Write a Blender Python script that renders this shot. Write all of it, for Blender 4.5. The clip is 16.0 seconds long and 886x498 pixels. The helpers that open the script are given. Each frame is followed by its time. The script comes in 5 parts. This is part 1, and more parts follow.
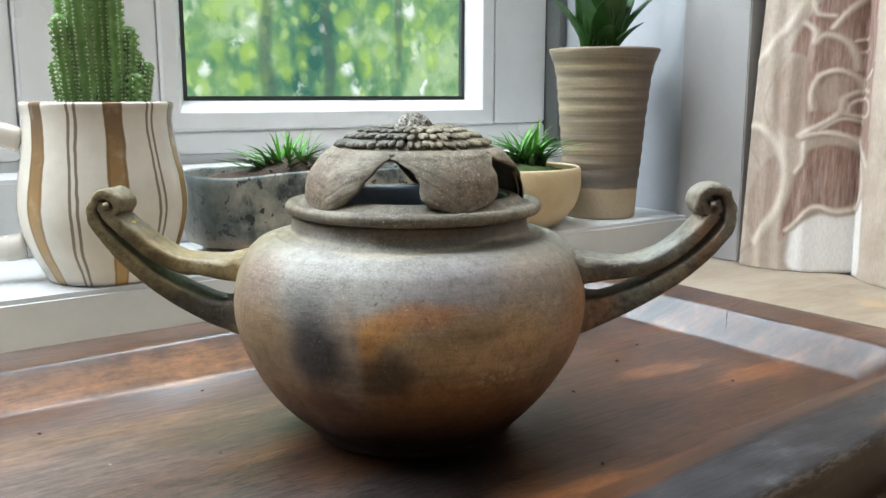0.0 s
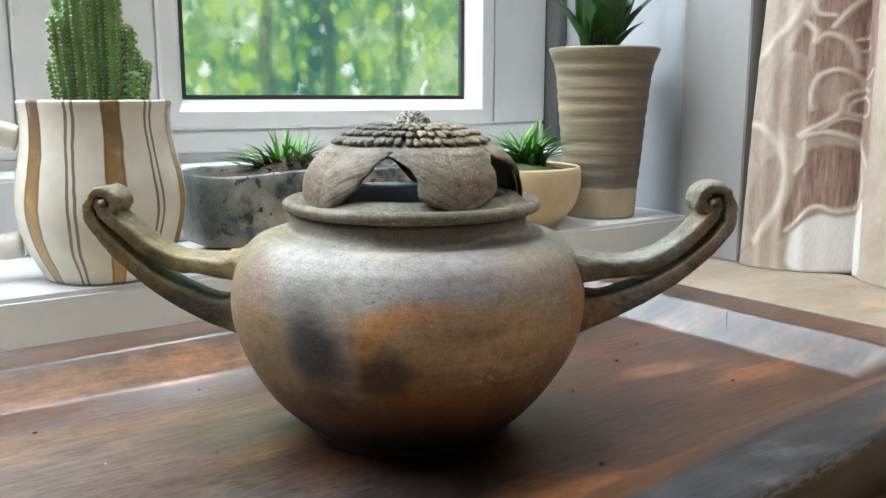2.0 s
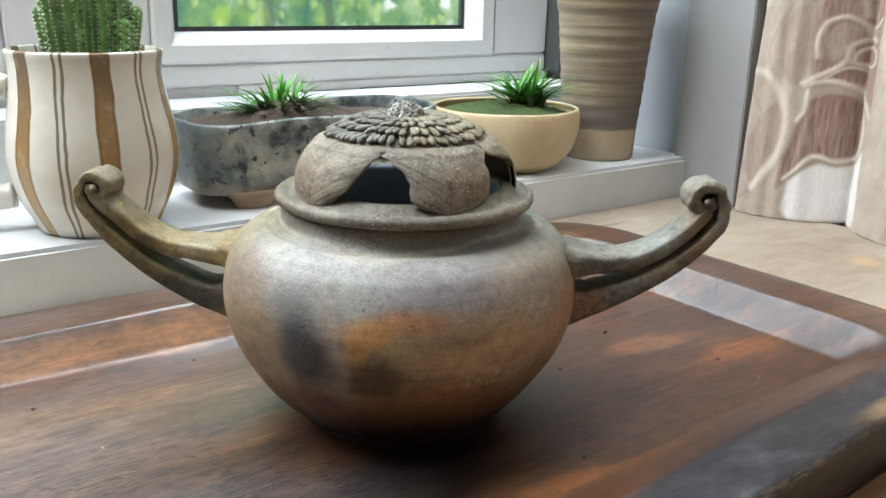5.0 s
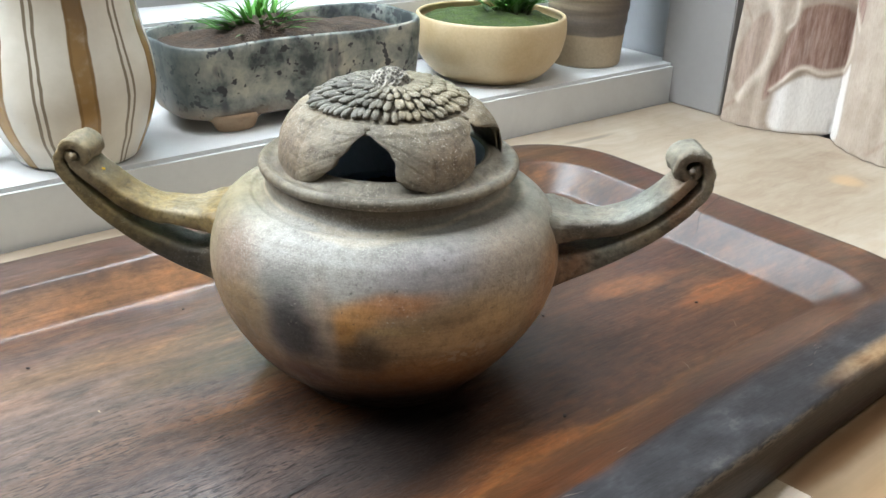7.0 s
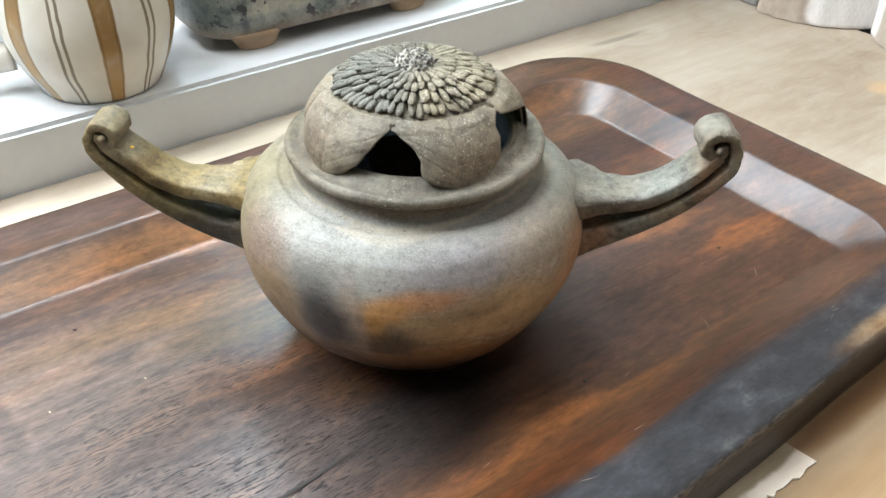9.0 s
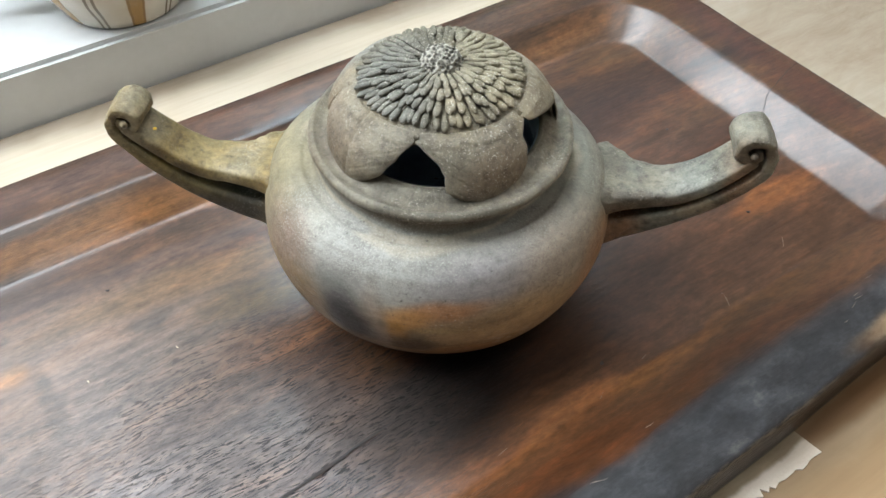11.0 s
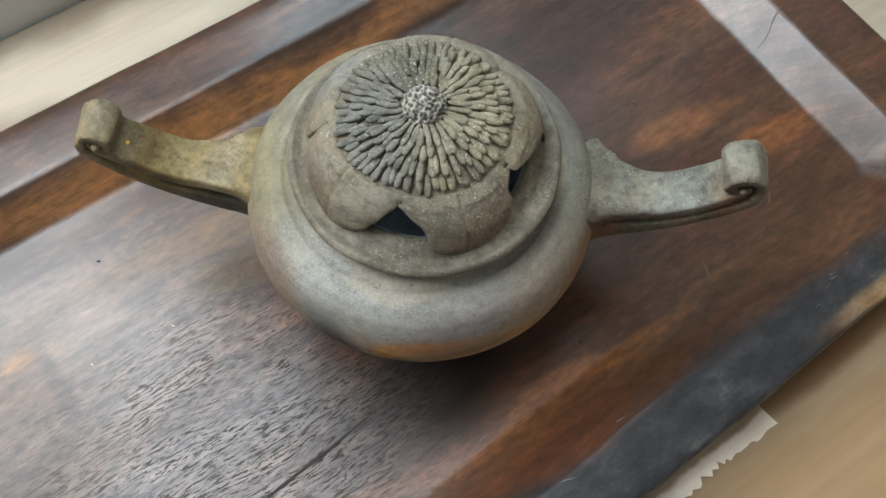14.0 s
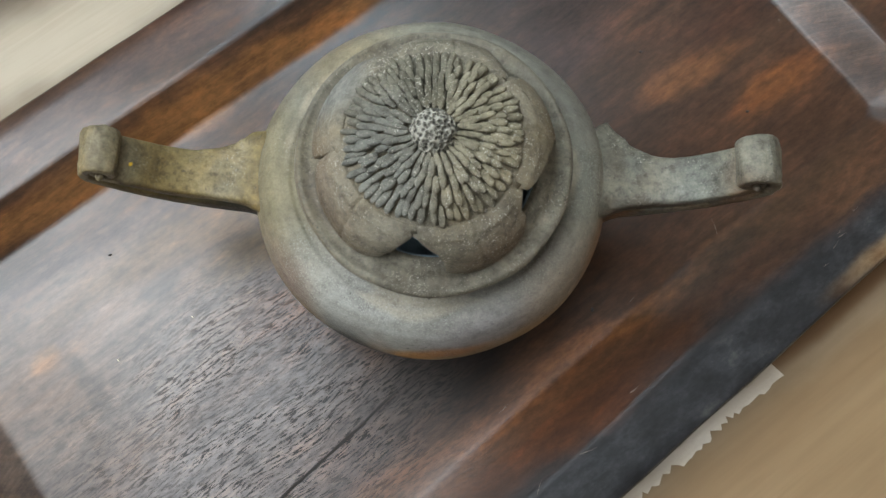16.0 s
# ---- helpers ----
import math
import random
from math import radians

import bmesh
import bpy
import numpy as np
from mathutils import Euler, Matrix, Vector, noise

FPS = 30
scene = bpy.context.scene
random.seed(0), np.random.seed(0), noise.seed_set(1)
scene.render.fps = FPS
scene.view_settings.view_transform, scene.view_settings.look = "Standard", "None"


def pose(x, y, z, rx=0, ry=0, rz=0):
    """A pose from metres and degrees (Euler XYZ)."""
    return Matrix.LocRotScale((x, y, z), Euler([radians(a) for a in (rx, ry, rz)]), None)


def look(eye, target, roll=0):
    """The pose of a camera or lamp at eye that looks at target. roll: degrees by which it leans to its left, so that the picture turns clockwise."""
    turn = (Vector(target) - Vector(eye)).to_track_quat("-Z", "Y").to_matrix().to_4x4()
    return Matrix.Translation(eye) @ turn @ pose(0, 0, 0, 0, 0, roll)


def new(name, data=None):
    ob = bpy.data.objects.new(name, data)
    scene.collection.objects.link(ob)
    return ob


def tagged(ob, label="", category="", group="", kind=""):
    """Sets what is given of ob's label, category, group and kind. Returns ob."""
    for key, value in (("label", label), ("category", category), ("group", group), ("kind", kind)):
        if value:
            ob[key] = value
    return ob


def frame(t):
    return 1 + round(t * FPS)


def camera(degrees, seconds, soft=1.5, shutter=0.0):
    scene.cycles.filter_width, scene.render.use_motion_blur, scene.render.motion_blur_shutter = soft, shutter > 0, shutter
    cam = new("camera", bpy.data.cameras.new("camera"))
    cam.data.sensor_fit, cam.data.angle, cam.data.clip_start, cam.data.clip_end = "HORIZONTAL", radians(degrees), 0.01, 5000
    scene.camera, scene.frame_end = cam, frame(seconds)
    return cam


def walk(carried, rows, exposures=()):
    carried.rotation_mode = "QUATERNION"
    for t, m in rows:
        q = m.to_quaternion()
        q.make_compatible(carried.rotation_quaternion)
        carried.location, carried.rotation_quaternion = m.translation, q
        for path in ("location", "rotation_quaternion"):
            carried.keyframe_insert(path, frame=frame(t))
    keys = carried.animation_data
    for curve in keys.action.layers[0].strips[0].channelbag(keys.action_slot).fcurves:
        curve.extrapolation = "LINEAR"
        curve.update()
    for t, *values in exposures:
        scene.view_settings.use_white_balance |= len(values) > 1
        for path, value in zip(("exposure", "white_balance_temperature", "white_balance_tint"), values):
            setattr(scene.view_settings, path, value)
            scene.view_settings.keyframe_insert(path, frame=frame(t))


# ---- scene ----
cam = camera(54.0, 16.0)
METRES, EYE, TILT, LEAN, TURN = 0.30, 0.1145, -10.0, 0.0, -36.5
ROWS = [
    (0.0, 0.0, 0.0, 0.0, 0.0, 0.0, 0.0),
    (0.5, -0.0013, 0.0008, -0.0035, -0.03, 0.03, -0.0),
    (1.0, -0.0022, 0.0033, -0.0051, -0.06, 0.05, -0.01),
    (1.5, -0.0011, 0.0058, -0.0036, -0.08, 0.06, -0.02),
    (2.0, 0.0016, 0.0058, -0.0023, -0.0, 0.04, -0.07),
    (2.5, -0.0009, 0.0027, -0.0023, 0.15, -0.03, -0.15),
    (3.0, -0.0017, 0.0018, 0.0033, 0.4, -0.26, -0.31),
    (3.5, -0.0012, -0.0058, 0.0121, 0.96, -1.54, -0.93),
    (4.0, -0.001, -0.0072, 0.0303, 0.82, -3.0, -1.15),
    (4.5, 0.0023, 0.0018, 0.0617, 0.3, -4.84, -1.19),
    (7.0, 0.0021, 0.0229, 0.19, -1.19, -15.35, -1.33),
    (7.5, -0.0033, 0.0361, 0.2208, -1.81, -18.97, -1.05),
    (8.0, 0.0021, 0.0463, 0.252, -1.74, -22.78, -0.66),
    (8.5, 0.0014, 0.0469, 0.2863, -0.51, -24.96, -0.48),
    (9.0, -0.0006, 0.0568, 0.3279, 0.25, -26.11, -0.48),
    (11.5, -0.0004, 0.1713, 0.5096, 3.15, -40.95, -0.71),
    (12.0, -0.0019, 0.2033, 0.5523, 3.3, -43.93, -0.65),
    (12.5, 0.0071, 0.2432, 0.5865, 3.35, -46.27, -0.84),
    (13.0, -0.0037, 0.2814, 0.6217, 3.16, -49.13, -1.49),
    (13.5, -0.0025, 0.3155, 0.6591, 2.68, -52.7, -1.45),
    (14.0, -0.0022, 0.3572, 0.6801, 2.26, -56.39, -0.98),
    (14.5, -0.0078, 0.4016, 0.7048, 1.67, -59.83, -0.47),
    (15.0, -0.0129, 0.4371, 0.7326, 0.76, -62.81, -0.13),
    (15.5, -0.0107, 0.4719, 0.7406, 0.04, -65.13, 0.02),
    (16.0, -0.0238, 0.4979, 0.7599, -0.74, -67.07, 0.2),
]
EXPOSURES = [(0.0, 0.03, 6220, 10), (4.5, 0.04, 6220, 10), (7.0, 0.14, 6220, 10), (7.6, 0.14, 6220, 10), (8.5, 0.24, 6240, 10), (9.2, 0.16, 6250, 10), (11.5, -0.27, 6310, 9), (12.5, -0.42, 6320, 9), (16.0, -1.00, 6350, 8)]
walk(cam, [(t, pose(0, 0, EYE, TILT, LEAN, TURN) @ pose(METRES * x, METRES * y, METRES * z, 90 + pitch, roll, yaw)) for t, x, y, z, yaw, pitch, roll in ROWS], EXPOSURES)

# ---- world and light ----
world = bpy.data.worlds.new("sky")
scene.world = world
world.use_nodes = True
wn = world.node_tree.nodes
sky = wn.new("ShaderNodeTexSky")
sky.sky_type, sky.sun_disc = "NISHITA", False
sky.sun_elevation, sky.sun_rotation = radians(55), radians(160)
world.node_tree.links.new(sky.outputs[0], wn["Background"].inputs[0])
wn["Background"].inputs[1].default_value = 0.12


def lamp(name, kind, energy, m, color=(1, 1, 1), size=1.0, size_y=1.0):
    data = bpy.data.lights.new(name, kind)
    data.energy, data.color = energy, color
    if kind == "AREA":
        data.shape, data.size, data.size_y = "RECTANGLE", size, size_y
    else:
        data.angle = size
    ob = new(name, data)
    ob.matrix_world = m
    return ob


lamp("sun", "SUN", 3.0, look((1.0, -4.0, 6.0), (1.5, 2.5, 0)), (1.0, 0.95, 0.88), radians(0.5))
lamp("window_light", "AREA", 9.0, look((0.33, 0.605, 0.99), (0.24, -0.3, 0.40)), (0.78, 0.91, 1.0), 0.24, 1.02)
lamp("upper_window_light", "AREA", 50.0, look((-0.36, 0.60, 1.00), (-0.18, -0.1, 0.33)), (0.92, 0.97, 1.0), 0.84, 1.12)
# Fill lamp, unseen, added to light the burner's front from above.
lamp("added_fill_light", "AREA", 7.0, look((-0.10, -0.40, 1.70), (-0.10, -0.3995, 0.0)), (0.97, 1.0, 0.96), 0.56, 0.40)


# ---- materials ----
# Where the burner and its lid stand: the floor of the tray is 11 mm over the table.
CENSER = (0.1500, 0.2196, 0.0111)
LID = (0.1507, 0.2185, 0.0111)
TURN_C = -38.4


def shader(name, rough=0.6, metal=0.0, spec=0.5):
    mat = bpy.data.materials.new(name)
    mat.use_nodes = True
    nt = mat.node_tree
    b = nt.nodes["Principled BSDF"]
    b.inputs["Roughness"].default_value = rough
    b.inputs["Metallic"].default_value = metal
    b.inputs["Specular IOR Level"].default_value = spec
    return mat, nt, b


def node(nt, kind, **values):
    n = nt.nodes.new(kind)
    for key, value in values.items():
        if key == "op":
            n.operation = value
        else:
            n.inputs[key.replace("_", " ")].default_value = value
    return n


def source(nt, placed):
    """The thing's own coordinates; for pieces of a thing that stands at a place and turn, that thing's."""
    if not placed:
        return nt.nodes.new("ShaderNodeTexCoord").outputs["Object"]
    (x, y, z), turn = placed
    g = nt.nodes.new("ShaderNodeNewGeometry")
    sub = node(nt, "ShaderNodeVectorMath", op="SUBTRACT")
    sub.inputs[1].default_value = (x, y, z)
    nt.links.new(g.outputs["Position"], sub.inputs[0])
    mp = node(nt, "ShaderNodeMapping", Rotation=(0, 0, -radians(turn)))
    nt.links.new(sub.outputs[0], mp.inputs["Vector"])
    return mp.outputs[0]


def coords(nt, stretch=(1, 1, 1), warp=0.0, warp_scale=20.0, placed=None):
    tc = source(nt, placed)
    mp = node(nt, "ShaderNodeMapping", Scale=stretch)
    nt.links.new(tc, mp.inputs["Vector"])
    if not warp:
        return mp.outputs[0]
    nz = node(nt, "ShaderNodeTexNoise", Scale=warp_scale, Detail=3.0)
    nt.links.new(tc, nz.inputs["Vector"])
    sub = node(nt, "ShaderNodeVectorMath", op="SUBTRACT")
    sub.inputs[1].default_value = (0.5, 0.5, 0.5)
    nt.links.new(nz.outputs["Color"], sub.inputs[0])
    sc = node(nt, "ShaderNodeVectorMath", op="SCALE")
    sc.inputs["Scale"].default_value = warp
    nt.links.new(sub.outputs[0], sc.inputs[0])
    ad = node(nt, "ShaderNodeVectorMath", op="ADD")
    nt.links.new(mp.outputs[0], ad.inputs[0])
    nt.links.new(sc.outputs[0], ad.inputs[1])
    return ad.outputs[0]


def grain_coords(nt, along, across, warp, warp_scale):
    """Wood grain that runs along x on every face: y and z count together."""
    x, y, z = axis_of(nt, coords(nt, (1, 1, 1)))
    c = nt.nodes.new("ShaderNodeCombineXYZ")
    nz = node(nt, "ShaderNodeTexNoise", Scale=warp_scale, Detail=3.0)
    nt.links.new(coords(nt), nz.inputs["Vector"])
    nt.links.new(calc(nt, "MULTIPLY", x, along), c.inputs[0])
    bent = calc(nt, "ADD", calc(nt, "ADD", y, z), calc(nt, "MULTIPLY", nz.outputs["Fac"], warp))
    nt.links.new(calc(nt, "MULTIPLY", bent, across), c.inputs[1])
    return c.outputs[0]


def noise_of(nt, vec, scale, detail=5.0, rough=0.6):
    n = node(nt, "ShaderNodeTexNoise", Scale=scale, Detail=detail, Roughness=rough)
    nt.links.new(vec, n.inputs["Vector"])
    return n.outputs["Fac"]


def ramp(nt, fac, stops):
    r = nt.nodes.new("ShaderNodeValToRGB")
    els = r.color_ramp.elements
    while len(els) < len(stops):
        els.new(0.5)
    for e, (p, c) in zip(els, stops):
        e.position, e.color = p, (*c, 1)
    nt.links.new(fac, r.inputs[0])
    return r.outputs[0]


def blend(nt, fac, a, b, kind="MIX"):
    m = nt.nodes.new("ShaderNodeMix")
    m.data_type, m.blend_type = "RGBA", kind
    for sock, v in ((m.inputs[0], fac), (m.inputs[6], a), (m.inputs[7], b)):
        if isinstance(v, (int, float)):
            sock.default_value = v
        elif isinstance(v, tuple):
            sock.default_value = (*v, 1)
        else:
            nt.links.new(v, sock)
    return m.outputs[2]


def calc(nt, op, a, b=0.0, c=0.0):
    m = nt.nodes.new("ShaderNodeMath")
    m.operation = op
    for sock, v in zip(m.inputs, (a, b, c)):
        if isinstance(v, (int, float)):
            sock.default_value = v
        else:
            nt.links.new(v, sock)
    return m.outputs[0]


def spread(nt, v, lo, hi, a=0.0, b=1.0):
    m = nt.nodes.new("ShaderNodeMapRange")
    m.interpolation_type = "SMOOTHSTEP"
    nt.links.new(v, m.inputs[0])
    for i, x in enumerate((lo, hi, a, b)):
        m.inputs[i + 1].default_value = x
    return m.outputs[0]


def blotch(nt, vec, at, size):
    """A soft round mark at a place of the thing, 1 in its middle."""
    s = node(nt, "ShaderNodeVectorMath", op="SUBTRACT")
    s.inputs[1].default_value = at
    nt.links.new(vec, s.inputs[0])
    d = node(nt, "ShaderNodeVectorMath", op="DIVIDE")
    d.inputs[1].default_value = size
    nt.links.new(s.outputs[0], d.inputs[0])
    n = node(nt, "ShaderNodeVectorMath", op="LENGTH")
    nt.links.new(d.outputs[0], n.inputs[0])
    return spread(nt, n.outputs["Value"], 0.35, 1.15, 1.0, 0.0)


def relief(nt, b, height, strength=0.3, dist=0.001):
    bp = node(nt, "ShaderNodeBump", Strength=strength, Distance=dist)
    nt.links.new(height, bp.inputs["Height"])
    nt.links.new(bp.outputs[0], b.inputs["Normal"])


def axis_of(nt, vec):
    s = nt.nodes.new("ShaderNodeSeparateXYZ")
    nt.links.new(vec, s.inputs[0])
    return s.outputs


def speckled(name, stops, scale=30.0, rough=0.6, grit=400.0, grit_mix=0.25, bump=0.3, dist=0.0006, stretch=(1, 1, 1), spec=0.5, rvar=0.1):
    """A surface of two scales of variation: broad tone and fine grain."""
    mat, nt, b = shader(name, rough, 0.0, spec)
    v = coords(nt, stretch)
    big = noise_of(nt, v, scale)
    fine = noise_of(nt, v, grit, 3.0)
    col = ramp(nt, big, stops)
    col = blend(nt, grit_mix, col, ramp(nt, fine, [(0.25, (0.25, 0.25, 0.25)), (0.75, (1, 1, 1))]), "MULTIPLY")
    nt.links.new(col, b.inputs["Base Color"])
    nt.links.new(spread(nt, big, 0.3, 0.7, rough - rvar, rough + rvar), b.inputs["Roughness"])
    relief(nt, b, fine, bump, dist)
    return mat


def fired_clay(name, stops, marks, dust=0.5, rough=0.62, lines=0.35, placed=None, bumps=0.22, crusty=0.3, flakes=(), gloss=0.14, stray=0.016, tint=0.75):
    """Wood-fired unglazed clay: broad tone, flashing marks of their own shape, some painted shading, pale ash specks,
    horizontal turning lines.
    """
    mat, nt, b = shader(name, rough, 0.0, gloss)
    v = coords(nt, (1, 1, 1), stray, 32.0, placed)
    plain = coords(nt, placed=placed)
    big = noise_of(nt, plain, 26.0, 4.0)
    col = ramp(nt, big, stops)
    hue = noise_of(nt, coords(nt, (1, 1, 1.3), 0.02, 24.0, placed), 21.0, 4.0, 0.6)
    col = blend(nt, tint, col, ramp(nt, hue, [(0.34, (0.74, 0.77, 0.76)), (0.5, (1, 0.97, 0.92)), (0.64, (1.0, 0.84, 0.58))]), "MULTIPLY")
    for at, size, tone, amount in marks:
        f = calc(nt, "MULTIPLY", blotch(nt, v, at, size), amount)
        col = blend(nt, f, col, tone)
    turn = noise_of(nt, coords(nt, (18, 18, 420), placed=placed), 1.0, 4.0, 0.7)
    col = blend(nt, lines, col, ramp(nt, turn, [(0.3, (0.5, 0.47, 0.45)), (0.7, (1, 1, 1))]), "MULTIPLY")
    mid = noise_of(nt, coords(nt, (1, 1, 1.6), placed=placed), 95.0, 5.0, 0.7)
    col = blend(nt, crusty, col, ramp(nt, mid, [(0.34, (0.36, 0.35, 0.33)), (0.60, (1, 1, 1))]), "MULTIPLY")
    fine = noise_of(nt, plain, 1500.0, 3.0, 0.75)
    crust = noise_of(nt, plain, 330.0, 6.0, 0.75)
    col = blend(nt, 0.2, col, ramp(nt, fine, [(0.34, (0.4, 0.38, 0.36)), (0.5, (1, 1, 1)), (0.66, (1.5, 1.45, 1.38))]), "MULTIPLY")
    col = blend(nt, crusty, col, ramp(nt, crust, [(0.34, (0.34, 0.32, 0.30)), (0.5, (1, 1, 1)), (0.68, (1.4, 1.36, 1.3))]), "MULTIPLY")
    patch = noise_of(nt, plain, 60.0, 4.0, 0.7)
    pits = calc(nt, "MULTIPLY", spread(nt, noise_of(nt, plain, 620.0, 3.0, 0.6), 0.66, 0.74), 0.6)
    col = blend(nt, pits, col, (0.035, 0.03, 0.026))
    ash = calc(nt, "MULTIPLY", spread(nt, noise_of(nt, plain, 1300.0, 5.0, 0.8), 0.55, 0.66), spread(nt, patch, 0.62 - 0.2 * dust, 0.86 - 0.2 * dust, 0.1 * dust, dust))
    col = blend(nt, ash, col, (0.54, 0.50, 0.43))
    for at, size, tone, scale, cut in flakes:
        broken = spread(nt, noise_of(nt, plain, scale, 4.0, 0.65), cut, cut + 0.05)
        col = blend(nt, calc(nt, "MULTIPLY", calc(nt, "MULTIPLY", broken, 0.6), blotch(nt, v, at, size)), col, tone)
    nt.links.new(col, b.inputs["Base Color"])
    nt.links.new(spread(nt, patch, 0.3, 0.7, rough - 0.12, rough + 0.14), b.inputs["Roughness"])
    mixh = calc(nt, "ADD", calc(nt, "MULTIPLY", fine, 0.35), calc(nt, "ADD", crust, calc(nt, "MULTIPLY", turn, 0.25)))
    relief(nt, b, calc(nt, "SUBTRACT", mixh, calc(nt, "MULTIPLY", pits, 0.4)), bumps, 0.0011)
    return mat


CLAY = [(0.3, (0.20, 0.145, 0.095)), (0.45, (0.27, 0.205, 0.14)), (0.6, (0.325, 0.262, 0.19)), (0.75, (0.40, 0.345, 0.27))]
SHOULDER_MARKS = [
    ((0, 0, 0.076), (0.3, 0.3, 0.032), (0.20, 0.205, 0.172), 0.85),
    ((0.028, -0.028, 0.060), (0.018, 0.016, 0.012), (0.17, 0.165, 0.15), 0.6),
    ((-0.022, 0.03, 0.060), (0.02, 0.02, 0.012), (0.28, 0.22, 0.125), 0.6),
    ((-0.040, -0.010, 0.059), (0.014, 0.016, 0.008), (0.25, 0.22, 0.145), 0.6),
    ((-0.030, -0.030, 0.057), (0.010, 0.010, 0.008), (0.36, 0.33, 0.26), 0.6),
    ((-0.014, -0.042, 0.056), (0.034, 0.026, 0.016), (0.345, 0.34, 0.32), 0.75),
    ((0.018, -0.046, 0.054), (0.026, 0.024, 0.010), (0.29, 0.27, 0.28), 0.75),
    ((0.040, -0.034, 0.053), (0.020, 0.026, 0.012), (0.36, 0.285, 0.22), 0.75),
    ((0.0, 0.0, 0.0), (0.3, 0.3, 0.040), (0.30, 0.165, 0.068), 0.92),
]
FIRING_AND_SHADING_MARKS = [
    # Right of the belly: tan clay, paled in place of missing front light.
    ((0.026, -0.045, 0.038), (0.032, 0.03, 0.012), (0.45, 0.285, 0.14), 0.85),
    ((0.014, -0.050, 0.024), (0.030, 0.026, 0.009), (0.34, 0.16, 0.058), 0.8),
    ((-0.042, -0.036, 0.036), (0.018, 0.026, 0.018), (0.205, 0.135, 0.066), 0.85),
    ((-0.044, -0.030, 0.053), (0.016, 0.02, 0.010), (0.235, 0.165, 0.125), 0.8),
    ((0.007, -0.051, 0.0482), (0.014, 0.018, 0.0040), (0.42, 0.19, 0.07), 0.8),
    ((-0.0035, -0.053, 0.0450), (0.010, 0.012, 0.0050), (0.45, 0.22, 0.065), 0.8),
    ((-0.0070, -0.053, 0.0385), (0.0050, 0.012, 0.0085), (0.43, 0.215, 0.055), 0.8),
    ((0.008, -0.053, 0.0415), (0.012, 0.012, 0.0018), (0.44, 0.32, 0.15), 0.6),
    ((-0.0030, -0.053, 0.0325), (0.0100, 0.018, 0.0085), (0.10, 0.070, 0.042), 0.85),
    ((0.018, -0.050, 0.0425), (0.016, 0.018, 0.0030), (0.20, 0.13, 0.075), 0.5),
    # Foot: red-brown clay, darkened further with painted shade under the belly.
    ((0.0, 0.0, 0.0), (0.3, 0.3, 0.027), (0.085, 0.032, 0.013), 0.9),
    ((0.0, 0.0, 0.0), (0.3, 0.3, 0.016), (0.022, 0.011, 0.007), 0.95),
]
FLASH_AND_SHADING_MARKS = [
    ((-0.0135, -0.051, 0.034), (0.0050, 0.016, 0.022), (0.30, 0.23, 0.175), 0.75),
    ((-0.025, -0.046, 0.047), (0.0085, 0.016, 0.010), (0.135, 0.135, 0.125), 0.7),
    ((-0.0220, -0.049, 0.0365), (0.0100, 0.018, 0.0145), (0.040, 0.037, 0.038), 0.92),
    ((-0.0190, -0.048, 0.0210), (0.0110, 0.018, 0.0055), (0.13, 0.050, 0.030), 0.7),
    ((-0.05, -0.002, 0.056), (0.02, 0.03, 0.02), (0.25, 0.21, 0.12), 0.7),
    # Right flank: orange-tan clay, likewise paled as painted light.
    ((0.050, -0.020, 0.040), (0.012, 0.02, 0.014), (0.43, 0.235, 0.12), 0.75),
    ((0.03, 0.03, 0.055), (0.04, 0.03, 0.02), (0.15, 0.145, 0.13), 0.6),
    ((0, 0, 0.0630), (0.06, 0.06, 0.0011), (0.50, 0.43, 0.32), 0.7),
    # Neck groove darkened in the colour, as shade below the lid's flange.
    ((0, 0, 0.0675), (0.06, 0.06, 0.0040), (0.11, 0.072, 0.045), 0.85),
]
BODY_MARKS = SHOULDER_MARKS + FIRING_AND_SHADING_MARKS + FLASH_AND_SHADING_MARKS
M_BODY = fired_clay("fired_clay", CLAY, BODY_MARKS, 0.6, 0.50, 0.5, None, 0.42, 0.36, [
    ((0.026, -0.045, 0.0297), (0.011, 0.012, 0.0042), (0.40, 0.31, 0.215), 620.0, 0.50),
    ((0.037, -0.037, 0.0315), (0.006, 0.010, 0.0030), (0.38, 0.29, 0.20), 700.0, 0.54),
    ((0.036, -0.038, 0.0490), (0.020, 0.014, 0.0030), (0.13, 0.09, 0.06), 900.0, 0.55),
    ((-0.010, -0.036, 0.0590), (0.034, 0.028, 0.010), (0.38, 0.37, 0.335), 1900.0, 0.555),
    ((0.046, -0.002, 0.0570), (0.014, 0.016, 0.010), (0.36, 0.35, 0.31), 1900.0, 0.56),
    ((-0.036, -0.030, 0.0560), (0.018, 0.020, 0.011), (0.36, 0.34, 0.29), 1900.0, 0.56),
    ((0.030, -0.030, 0.0580), (0.020, 0.020, 0.008), (0.30, 0.28, 0.24), 2200.0, 0.55)], 0.24, 0.007, 0.4)
